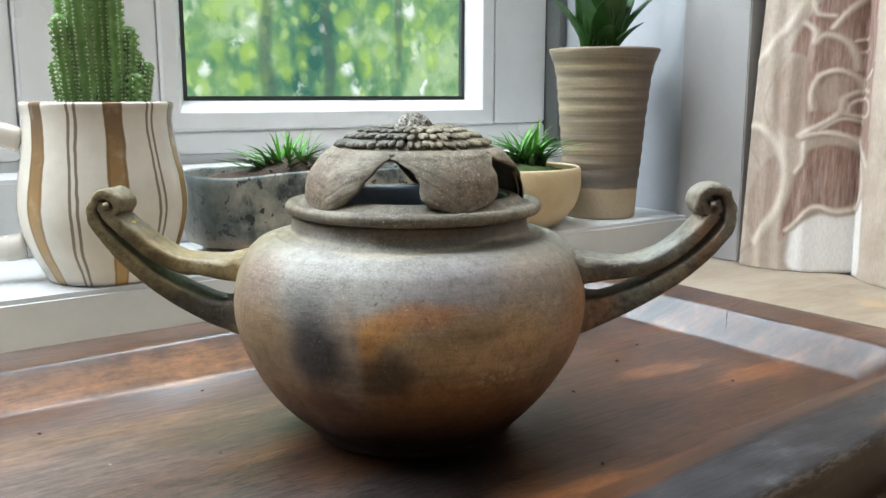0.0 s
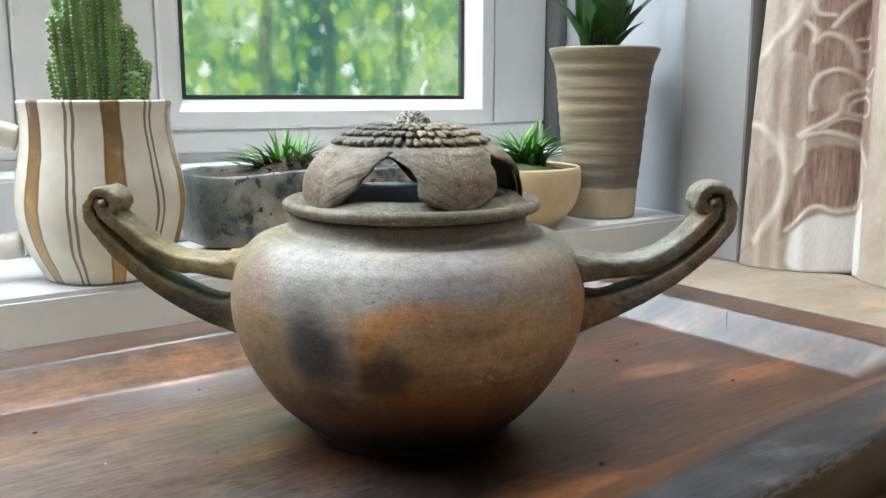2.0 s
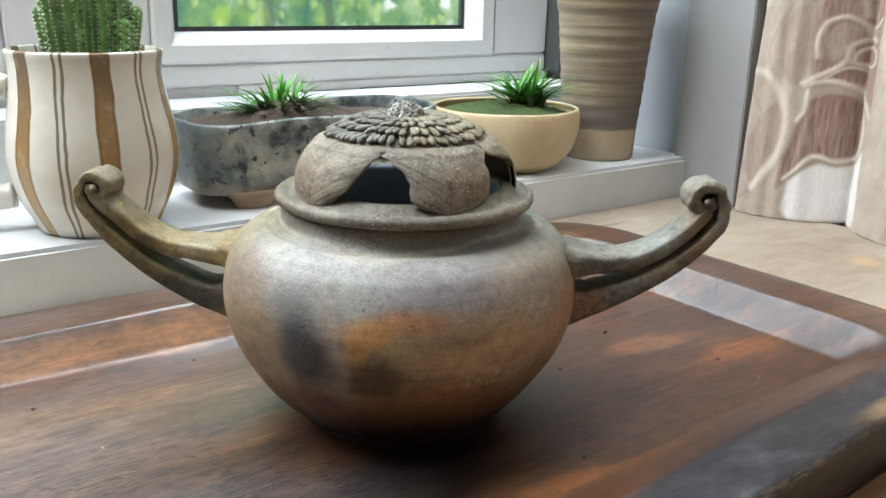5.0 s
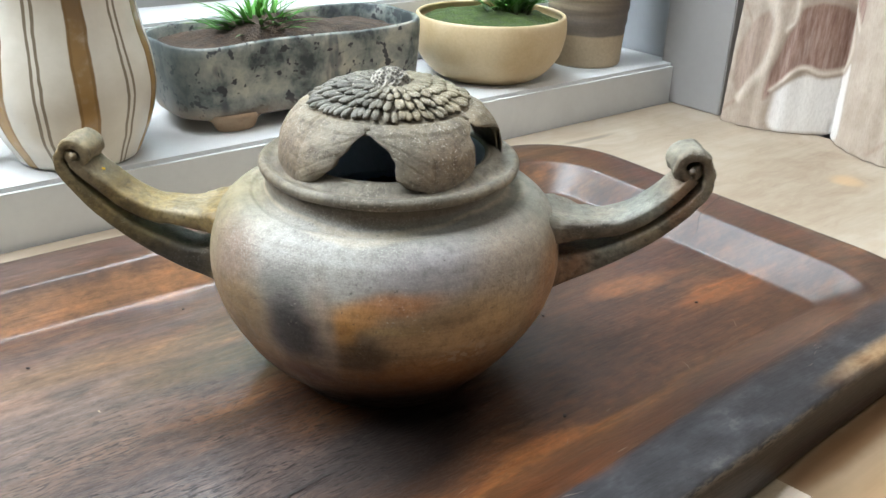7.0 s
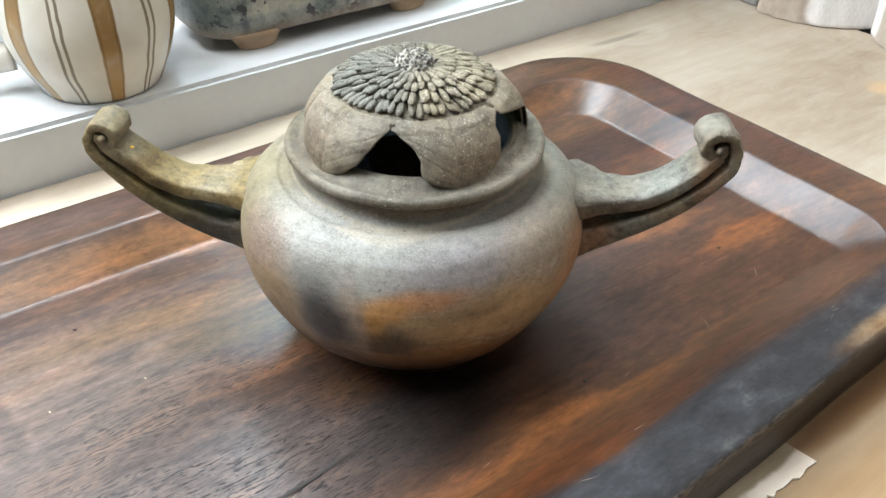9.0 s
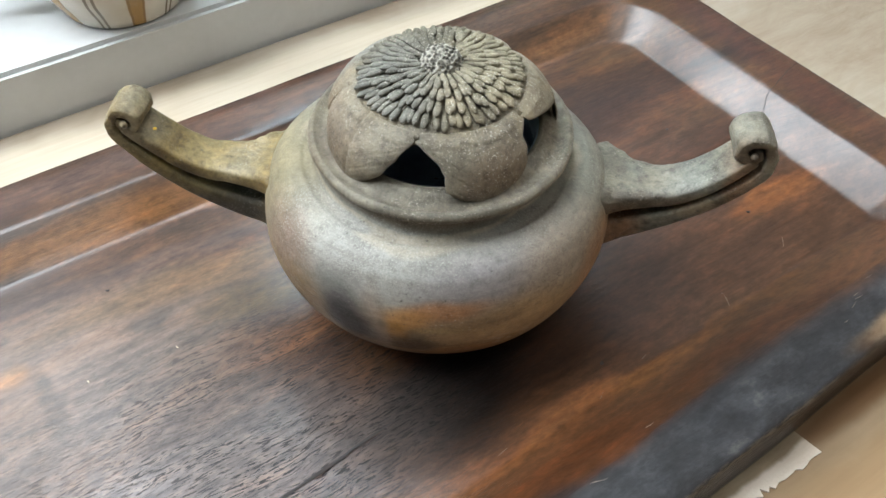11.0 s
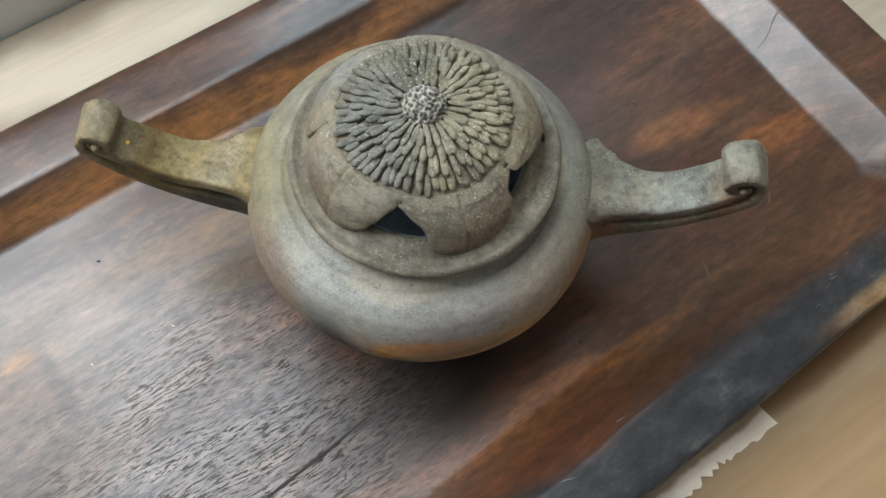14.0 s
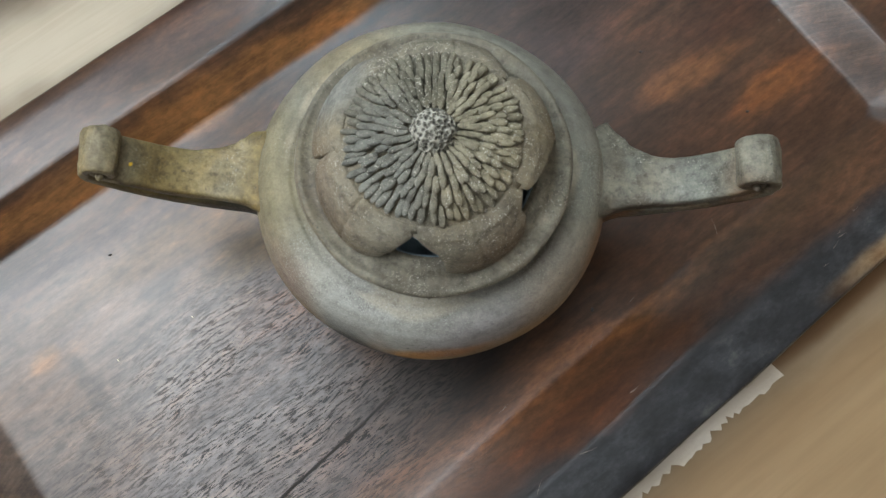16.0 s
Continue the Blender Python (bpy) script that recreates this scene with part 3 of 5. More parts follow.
M_PALE = speckled("pale_crumb", [(0.3, (0.36, 0.27, 0.17)), (0.7, (0.46, 0.37, 0.25))], 500.0, 0.8)


def mug_material():
    """Cream glaze with brush-painted upright brown stripes, broad ones and thin pairs by turns."""
    mat, nt, b = shader("striped_cream_glaze", 0.22, 0.0, 0.5)
    v = coords(nt, (1, 1, 1), 0.004, 40.0)
    x, y, z = axis_of(nt, v)
    ang = calc(nt, "DIVIDE", calc(nt, "ARCTAN2", y, x), math.pi / 180)
    cell = calc(nt, "WRAP", calc(nt, "SUBTRACT", ang, -95.0 - 30.0), 60.0, 0.0)
    broad = spread(nt, calc(nt, "ABSOLUTE", calc(nt, "SUBTRACT", cell, 30.0)), 6.0, 7.4, 1.0, 0.0)
    edge = calc(nt, "MINIMUM", cell, calc(nt, "SUBTRACT", 60.0, cell))
    pair = spread(nt, calc(nt, "ABSOLUTE", calc(nt, "SUBTRACT", edge, 2.5)), 0.8, 1.4, 1.0, 0.0)
    big = noise_of(nt, v, 45.0, 4.0)
    fine = noise_of(nt, v, 500.0, 3.0)
    cream = ramp(nt, big, [(0.3, (0.57, 0.53, 0.44)), (0.7, (0.69, 0.655, 0.57))])
    tone = calc(nt, "ADD", calc(nt, "MULTIPLY", z, 8.0), calc(nt, "MULTIPLY", big, 0.5))
    gold = ramp(nt, tone, [(0.35, (0.36, 0.205, 0.052)), (0.65, (0.25, 0.14, 0.040)), (0.95, (0.14, 0.078, 0.032))])
    col = blend(nt, calc(nt, "MULTIPLY", broad, spread(nt, noise_of(nt, v, 120.0), 0.2, 0.5, 0.7, 0.95)), cream, gold)
    brim = spread(nt, calc(nt, "ABSOLUTE", calc(nt, "SUBTRACT", calc(nt, "ABSOLUTE", calc(nt, "SUBTRACT", cell, 30.0)), 5.6)), 0.5, 1.5, 0.6, 0.0)
    col = blend(nt, brim, col, (0.17, 0.10, 0.035))
    col = blend(nt, calc(nt, "MULTIPLY", pair, 0.85), col, (0.12, 0.085, 0.045))
    spot = spread(nt, noise_of(nt, v, 260.0, 1.0), 0.80, 0.83)
    col = blend(nt, spot, col, (0.10, 0.07, 0.05))
    nt.links.new(col, b.inputs["Base Color"])
    ridge = noise_of(nt, coords(nt, (4, 4, 130)), 1.0, 3.0, 0.6)
    relief(nt, b, calc(nt, "ADD", calc(nt, "ADD", big, calc(nt, "MULTIPLY", ridge, 1.2)), calc(nt, "MULTIPLY", fine, 0.2)), 0.25, 0.0010)
    return mat


M_MUG = mug_material()
M_GLAZE = speckled("cream_glaze", [(0.3, (0.62, 0.57, 0.48)), (0.7, (0.74, 0.70, 0.62))], 40.0, 0.25, 400.0, 0.06, 0.1)


def banded_material():
    """Thrown stoneware with brown-grey turning bands and a bare tan foot."""
    mat, nt, b = shader("banded_stoneware", 0.6, 0.0, 0.4)
    p = coords(nt, (1, 1, 1), 0.006, 30.0)
    x, y, z = axis_of(nt, p)
    lines = noise_of(nt, coords(nt, (5, 5, 170)), 1.0, 4.0, 0.6)
    col = ramp(nt, lines, [(0.3, (0.115, 0.09, 0.065)), (0.5, (0.21, 0.167, 0.112)), (0.65, (0.34, 0.27, 0.165))])
    # Side turned from the windows darkened in the colour, as shade.
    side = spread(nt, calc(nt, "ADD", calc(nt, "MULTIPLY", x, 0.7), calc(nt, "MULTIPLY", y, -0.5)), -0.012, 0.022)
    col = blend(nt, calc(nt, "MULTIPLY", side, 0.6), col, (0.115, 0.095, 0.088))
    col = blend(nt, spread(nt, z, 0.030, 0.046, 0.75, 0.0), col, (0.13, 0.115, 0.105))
    col = blend(nt, spread(nt, z, 0.0205, 0.0225, 1.0, 0.0), col, (0.42, 0.335, 0.225))
    fine = noise_of(nt, p, 600.0, 3.0)
    col = blend(nt, 0.3, col, ramp(nt, fine, [(0.3, (0.5, 0.5, 0.5)), (0.65, (1, 1, 1))]), "MULTIPLY")
    nt.links.new(col, b.inputs["Base Color"])
    relief(nt, b, calc(nt, "ADD", lines, calc(nt, "MULTIPLY", fine, 0.4)), 0.3, 0.001)
    return mat


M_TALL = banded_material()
M_BOWL = speckled("buff_stoneware", [(0.3, (0.46, 0.335, 0.175)), (0.55, (0.57, 0.45, 0.27)), (0.8, (0.62, 0.53, 0.37))], 22.0, 0.5, 600.0, 0.15, 0.15)


def mottled_material():
    mat, nt, b = shader("mottled_grey_stoneware", 0.45, 0.0, 0.5)
    p = coords(nt, (1, 1, 1), 0.01, 40.0)
    x, y, z = axis_of(nt, p)
    big = noise_of(nt, p, 34.0, 5.0, 0.65)
    col = ramp(nt, big, [(0.40, (0.032, 0.042, 0.044)), (0.46, (0.12, 0.14, 0.132)), (0.54, (0.255, 0.268, 0.235)), (0.64, (0.42, 0.395, 0.325))])
    run = noise_of(nt, coords(nt, (1, 1, 0.35)), 75.0, 3.0, 0.6)
    col = blend(nt, spread(nt, run, 0.55, 0.66, 0.0, 0.75), col, (0.055, 0.065, 0.08))
    spots = spread(nt, noise_of(nt, p, 170.0, 2.0), 0.60, 0.65)
    col = blend(nt, spots, col, (0.035, 0.035, 0.04))
    col = blend(nt, spread(nt, x, -0.078, -0.056, 0.7, 0.0), col, (0.10, 0.125, 0.13))
    col = blend(nt, spread(nt, z, 0.004, 0.016, 0.75, 0.0), col, (0.34, 0.245, 0.16))
    nt.links.new(col, b.inputs["Base Color"])
    relief(nt, b, big, 0.3, 0.002)
    return mat


M_PLANTER = mottled_material()
M_TANCLAY = speckled("bare_tan_clay", [(0.3, (0.34, 0.23, 0.14)), (0.7, (0.45, 0.33, 0.21))], 60.0, 0.75)


def glass_material():
    mat, nt, b = shader("window_glass", 0.02)
    b.inputs["Base Color"].default_value = (0.95, 0.98, 0.97, 1)
    b.inputs["Transmission Weight"].default_value = 1.0
    b.inputs["IOR"].default_value = 1.02
    return mat


M_GLASS = glass_material()


def backdrop_material():
    """Distant garden greenery with bright gaps of sky, far outside the window."""
    mat = bpy.data.materials.new("distant_greenery")
    mat.use_nodes = True
    nt = mat.node_tree
    nt.nodes.remove(nt.nodes["Principled BSDF"])
    v = coords(nt, (1, 1, 0.9), 0.12, 5.0)

    def leaves(scale, lo, hi):
        vo = nt.nodes.new("ShaderNodeTexVoronoi")
        vo.feature = "SMOOTH_F1"
        vo.inputs["Scale"].default_value = scale
        vo.inputs["Smoothness"].default_value = 0.6
        nt.links.new(v, vo.inputs["Vector"])
        return spread(nt, vo.outputs["Distance"], lo, hi, 1.0, 0.0), vo.outputs["Color"]
    a = noise_of(nt, v, 1.1, 3.0, 0.55)
    c = noise_of(nt, v, 3.4, 3.0, 0.6)
    mixed = calc(nt, "ADD", calc(nt, "MULTIPLY", a, 0.6), calc(nt, "MULTIPLY", c, 0.4))
    col = ramp(nt, mixed, [(0.36, (0.055, 0.16, 0.12)), (0.45, (0.13, 0.28, 0.16)), (0.52, (0.22, 0.39, 0.17)), (0.60, (0.42, 0.58, 0.32))])
    blob, tint = leaves(4.2, 0.25, 0.62)
    shade = axis_of(nt, tint)[0]
    col = blend(nt, calc(nt, "MULTIPLY", blob, spread(nt, shade, 0.3, 0.9, 0.0, 0.8)), col, (0.42, 0.62, 0.13))
    dark, tint = leaves(2.9, 0.2, 0.6)
    col = blend(nt, calc(nt, "MULTIPLY", dark, spread(nt, axis_of(nt, tint)[1], 0.5, 0.9, 0.0, 0.65)), col, (0.06, 0.19, 0.12))
    leaf, tint = leaves(8.5, 0.2, 0.6)
    col = blend(nt, calc(nt, "MULTIPLY", leaf, spread(nt, axis_of(nt, tint)[0], 0.5, 0.9, 0.0, 0.6)), col, (0.55, 0.74, 0.25))
    col = blend(nt, calc(nt, "MULTIPLY", leaf, spread(nt, axis_of(nt, tint)[1], 0.6, 0.9, 0.0, 0.6)), col, (0.06, 0.22, 0.12))
    for at, size in (((4.02, 8.5, 0.6), (0.10, 1, 3.0)), ((4.75, 8.5, 0.6), (0.08, 1, 3.0)), ((5.6, 8.5, 1.2), (0.07, 1, 1.2))):
        col = blend(nt, calc(nt, "MULTIPLY", blotch(nt, coords(nt, (1, 1, 1), 0.35, 0.8), at, size), 0.65), col, (0.10, 0.15, 0.12))
    spot, tint = leaves(5.0, 0.2, 0.62)
    col = blend(nt, calc(nt, "MULTIPLY", spot, calc(nt, "MULTIPLY", spread(nt, axis_of(nt, tint)[2], 0.55, 0.9, 0.0, 1.0), spread(nt, c, 0.42, 0.58))), col, (0.92, 1.0, 0.90))
    e = nt.nodes.new("ShaderNodeEmission")
    e.inputs[1].default_value = 1.1
    nt.links.new(col, e.inputs[0])
    nt.links.new(e.outputs[0], nt.nodes["Material Output"].inputs[0])
    return mat


M_BACK = backdrop_material()


# ---- mesh helpers ----
def mesh_of(name, verts, faces, mat, smooth=True):
    me = bpy.data.meshes.new(name)
    me.from_pydata([tuple(v) for v in verts], [], faces)
    me.validate()
    if smooth:
        me.polygons.foreach_set("use_smooth", [True] * len(me.polygons))
    if mat:
        me.materials.append(mat)
    me.update()
    return me


def part(name, me, parent=None, label=""):
    ob = new(name, me)
    if parent:
        ob.parent = parent
    return tagged(ob, label) if label else ob


def thing(name, at, label, category, turn=0, group="", kind=""):
    ob = new(name)
    ob.matrix_world = pose(*at, 0, 0, turn)
    ob.empty_display_size = 0.02
    return tagged(ob, label, category, group, kind)


def setting(ob, label, category):
    return tagged(ob, label, category, "", "structure")


def grid(fn, nu, nv, loop_u=False, loop_v=False, cap=False):
    """Vertices and faces of a sheet fn(i, j), closed round u or v where asked."""
    verts = [fn(i, j) for j in range(nv) for i in range(nu)]
    faces = []
    for j in range(nv if loop_v else nv - 1):
        for i in range(nu if loop_u else nu - 1):
            k, l = (i + 1) % nu, (j + 1) % nv
            faces.append((j * nu + i, j * nu + k, l * nu + k, l * nu + i))
    if cap:
        faces.append(tuple(range(nu))[::-1])
        faces.append(tuple((nv - 1) * nu + i for i in range(nu)))
    return verts, faces


def smooth_line(points, steps):
    """A Catmull-Rom line through the points, steps to a span."""
    pts = [Vector(p) for p in points]
    pts = [2 * pts[0] - pts[1]] + pts + [2 * pts[-1] - pts[-2]]
    out = []
    for a, b, c, d in zip(pts, pts[1:], pts[2:], pts[3:]):
        for k in range(steps):
            t = k / steps
            out.append(0.5 * (2 * b + (c - a) * t + (2 * a - 5 * b + 4 * c - d) * t * t + (3 * b - a - 3 * c + d) * t ** 3))
    out.append(pts[-2])
    return out


def lathe(profile, n=64, wobble=0.0, freq=40.0, steps=1, closed=False, squash=None):
    prof = smooth_line([(r, z, 0) for r, z in profile], steps) if steps > 1 else [Vector((r, z, 0)) for r, z in profile]

    def at(i, j):
        a, r, z = 2 * math.pi * i / n, prof[j].x, prof[j].y
        p = Vector((r * math.cos(a), r * math.sin(a), z))
        if wobble:
            k = 1 + wobble * noise.noise(p * freq) / max(r, 0.01)
            p.x, p.y = p.x * k, p.y * k
        return p
    return grid(at, n, len(prof), True, closed)


def box(x0, x1, y0, y1, z0, z1, bevel=0.0, mat=None, name="box"):
    bm = bmesh.new()
    bmesh.ops.create_cube(bm, size=1.0)
    for v in bm.verts:
        v.co = Vector(((x0 + x1) / 2 + v.co.x * (x1 - x0), (y0 + y1) / 2 + v.co.y * (y1 - y0), (z0 + z1) / 2 + v.co.z * (z1 - z0)))
    if bevel:
        bmesh.ops.bevel(bm, geom=list(bm.edges), offset=bevel, segments=2, affect="EDGES")
    me = bpy.data.meshes.new(name)
    bm.to_mesh(me)
    bm.free()
    if mat:
        me.materials.append(mat)
    return me


def tube(points, radius, n=10, steps=6, flat=1.0):
    """A round bar along a smooth line; radius may be a function of 0..1."""
    line = smooth_line(points, steps)
    m = len(line)
    verts, side = [], None
    for j, p in enumerate(line):
        d = (line[min(j + 1, m - 1)] - line[max(j - 1, 0)]).normalized()
        side = d.orthogonal() if side is None else (side - d * side.dot(d))
        side.normalize()
        up = d.cross(side)
        r = radius(j / (m - 1)) if callable(radius) else radius
        for i in range(n):
            a = 2 * math.pi * i / n
            verts.append(p + side * r * math.cos(a) + up * r * flat * math.sin(a))
    _, faces = grid(lambda i, j: 0, n, m, True, False, True)
    return verts, faces


def joined(pieces):
    verts, faces = [], []
    for v, f in pieces:
        k = len(verts)
        verts += v
        faces += [tuple(i + k for i in g) for g in f]
    return verts, faces


# ---- the room ----
floor = setting(part("floor", box(-1.9, 0.9, -2.4, 0.62, -0.80, -0.75, 0, M_FLOOR)), "plain grey floor of the room", "floor")
ceiling = setting(part("ceiling", box(-1.9, 0.9, -2.4, 0.62, 1.75, 1.80, 0, M_CEIL)), "plain grey painted ceiling", "ceiling")
setting(part("wall_south", box(-1.9, 0.9, -2.4, -2.3, -0.75, 1.75, 0, M_DIMWALL)), "plain grey painted wall behind the table", "wall")
setting(part("wall_east", box(0.558, 0.62, -2.3, 0.3565, -0.75, 1.75, 0, M_WALL)), "white painted side wall behind the curtain", "wall")
setting(part("wall_pier", box(0.519, 0.62, 0.357, 0.4115, 0.0003, 1.75, 0.0008, M_PIER)), "wall pier between window and curtain, shade in its grey paint", "wall")
setting(part("window_reveal", box(0.530, 0.62, 0.412, 0.62, -0.75, 1.75, 0, M_REVEAL)), "side of the window recess, shade in its grey-blue paint", "wall")
setting(part("wall_west", box(-1.9, -1.7, -2.3, 0.62, -0.75, 1.75, 0, M_DIMWALL)), "plain grey painted wall at the end of the room", "wall")
setting(part("wall_north", box(-1.7, 0.5295, 0.402, 0.62, -0.75, -0.0205, 0, M_WALL)), "white wall under the window sill", "wall")
setting(part("wall_north_side", box(-1.7, -0.9005, 0.402, 0.62, -0.02, 1.75, 0, M_WALL)), "plain white wall beside the window", "wall")
setting(part("wall_north_top", box(-0.9, 0.5295, 0.402, 0.62, 1.58, 1.75, 0, M_WALL)), "plain white wall over the window", "wall")
setting(part("window_sill", box(-0.9, 0.5295, 0.4005, 0.62, -0.02, 0.028, 0.0022, M_SILL)), "pale grey painted window sill holding pots", "sill")
setting(part("window_ledge", box(-0.9, 0.5295, 0.503, 0.556, 0.0283, 0.0705, 0.002, M_SILL)), "white raised ledge below the window frame", "ledge")


def window():
    w = setting(new("window_1"), "white plastic window with garden view and dark gasket", "window")
    top = 1.56
    # Outer frame, its bottom rail raised over a dark gap.
    part("frame", box(0.1895, 0.5215, 0.557, 0.60, 0.0765, 0.0915, 0.0015, M_FRAME), w)
    part("frame", box(0.1605, 0.189, 0.557, 0.60, 0.0765, top, 0.0015, M_FRAME), w)
    part("frame", box(0.4635, 0.5215, 0.557, 0.60, 0.092, top, 0.0015, M_FRAME), w)
    part("mullion", box(0.106, 0.1595, 0.554, 0.60, 0.0765, top, 0.0015, M_FRAME), w)
    part("panel", box(-0.9, 0.1052, 0.558, 0.60, 0.0765, 0.35, 0.0015, M_FRAME), w)
    part("panel", box(-0.9, -0.77, 0.558, 0.60, 0.3505, top, 0.0015, M_FRAME), w)
    part("panel", box(0.085, 0.1052, 0.558, 0.60, 0.3505, top, 0.0015, M_FRAME), w)
    part("frame", box(-0.9, 0.5215, 0.557, 0.60, top + 0.0005, 1.579, 0.0015, M_FRAME), w)
    part("track", box(-0.9, 0.3395, 0.559, 0.60, 0.0283, 0.0762, 0, M_SILL), w)
    # Block filling the gap below the rail, the gap's shade as its colour.
    part("track", box(0.34, 0.5215, 0.559, 0.60, 0.0283, 0.0762, 0, M_GASKET), w, "dark track gap below the frame")
    part("rail", box(0.2455, 0.5215, 0.5575, 0.5588, 0.0708, 0.0764, 0, M_FRAME), w)

    def sash(x0, x1, y0, z0, inset, depth):
        """A mitred sash with a bevelled face that slopes in to the glass."""
        rings = [(0, y0), (0.002, y0 - 0.001), (0.0115, y0 - 0.0005), (0.0125, y0 + 0.0005), (inset, y0 + depth), (inset, y0 + depth + 0.0042), (0, y0 + 0.03)]
        vs = [(x, y, z) for d, y in rings for x, z in ((x0 + d, z0 + d), (x1 - d, z0 + d), (x1 - d, top - d), (x0 + d, top - d))]
        _, fs = grid(lambda i, j: 0, 4, len(rings), True, True)
        return mesh_of("sash", vs, fs, M_FRAME, False)
    part("sash", sash(0.1893, 0.4633, 0.5565, 0.0917, 0.0195, 0.014), w)
    gx0, gx1, gz = 0.2085, 0.4440, 0.1110
    for n, b in (("gasket", (gx0, gx1, 0.5705, 0.574, gz, gz + 0.0032)), ("gasket", (gx0, gx0 + 0.0032, 0.5705, 0.574, gz + 0.0032, top - 0.02)), ("gasket", (gx1 - 0.0035, gx1, 0.5705, 0.574, gz + 0.0032, top - 0.02))):
        part(n, box(*b, 0, M_GASKET), w, "dark green-black rubber gasket")
    pane = part("pane", box(gx0 + 0.001, gx1 - 0.001, 0.5742, 0.5772, gz + 0.0005, top - 0.0195, 0, M_GLASS), w, "clear glass pane")
    pane.visible_shadow = False
    # Dark grey upright strip between the frame and the recess side.
    part("dark_strip", box(0.5222, 0.5292, 0.541, 0.60, 0.0765, top, 0.001, M_SHADE), w, "dark grey upright strip")


window()


# Unseen panel added round the fill lamp.
def added_ceiling_panel():
    c = thing("added_ceiling_panel", (-0.10, -0.40, 1.70), "oblong white panel added overhead to house the fill lamp", "ceiling light")
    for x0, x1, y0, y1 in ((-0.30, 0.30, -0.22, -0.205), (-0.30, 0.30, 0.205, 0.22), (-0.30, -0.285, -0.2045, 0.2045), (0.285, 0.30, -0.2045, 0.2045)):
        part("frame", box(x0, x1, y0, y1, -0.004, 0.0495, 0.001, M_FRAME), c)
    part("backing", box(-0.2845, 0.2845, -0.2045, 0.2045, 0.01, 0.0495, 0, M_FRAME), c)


added_ceiling_panel()


# ---- outside ----
setting(part("ground", box(-90, 90, -60, 120, -2.6, -2.5, 0, M_GROUND)), "dark garden ground outside the window", "ground")
bv, bf = grid(lambda i, j: Vector((-6 + 26 * i / 8, 8.5, -4 + 12 * j / 4)), 9, 5)
setting(part("backdrop", mesh_of("backdrop", bv, bf, M_BACK, False)), "distant blurred green foliage with bright gaps", "backdrop")


# ---- table ----
def table():
    t = thing("table", (0, 0, -0.75), "raw pale plywood work table with worn knots", "table")
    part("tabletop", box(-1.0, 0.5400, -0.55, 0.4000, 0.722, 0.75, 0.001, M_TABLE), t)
    for x in (-0.93, 0.45):
        for y in (-0.48, 0.34):
            part("leg", box(x - 0.03, x + 0.03, y - 0.03, y + 0.03, 0, 0.7218, 0.003, M_TABLE), t)


table()


def torn_strip():
    """What is left of a torn pale veneer along the tray's front."""
    rnd = random.Random(4)
    top, bot, x, k = [], [], 0.02, 0
    while x < 0.2175:
        depth = 0.0088 + 0.0034 * noise.noise((x * 55, 3, 0)) + 0.0020 * noise.noise((x * 210, 9, 0)) + rnd.uniform(-0.0012, 0.0012)
        top.append(Vector((min(x, 0.2150), 0.1165, 0)))
        bot.append(Vector((x + rnd.uniform(-0.0005, 0.0005), 0.1095 - depth, 0)))
        x += rnd.uniform(0.0006, 0.0026)
        k += 1
    n = len(top)
    bot[-1].x, bot[-1].y = 0.2172, 0.1012
    vs = [p + Vector((0, 0, h)) for h in (0.0001, 0.0007) for row in (top, bot) for p in row]
    fs = []
    for i in range(n - 1):
        fs += [(2 * n + i, 2 * n + i + 1, 3 * n + i + 1, 3 * n + i)[::-1], (n + i, n + i + 1, 3 * n + i + 1, 3 * n + i)]
    fs.append((n - 1, 2 * n - 1, 4 * n - 1, 3 * n - 1))
    tagged(part("torn_strip", mesh_of("torn_strip", vs, fs, M_VENEER, False)), "torn pale veneer strip lying along the tray's edge", "veneer strip")


torn_strip()


# ---- tray ----
TX0, TX1, TY0, TY1 = -0.050, 0.3455, 0.1091, 0.3410


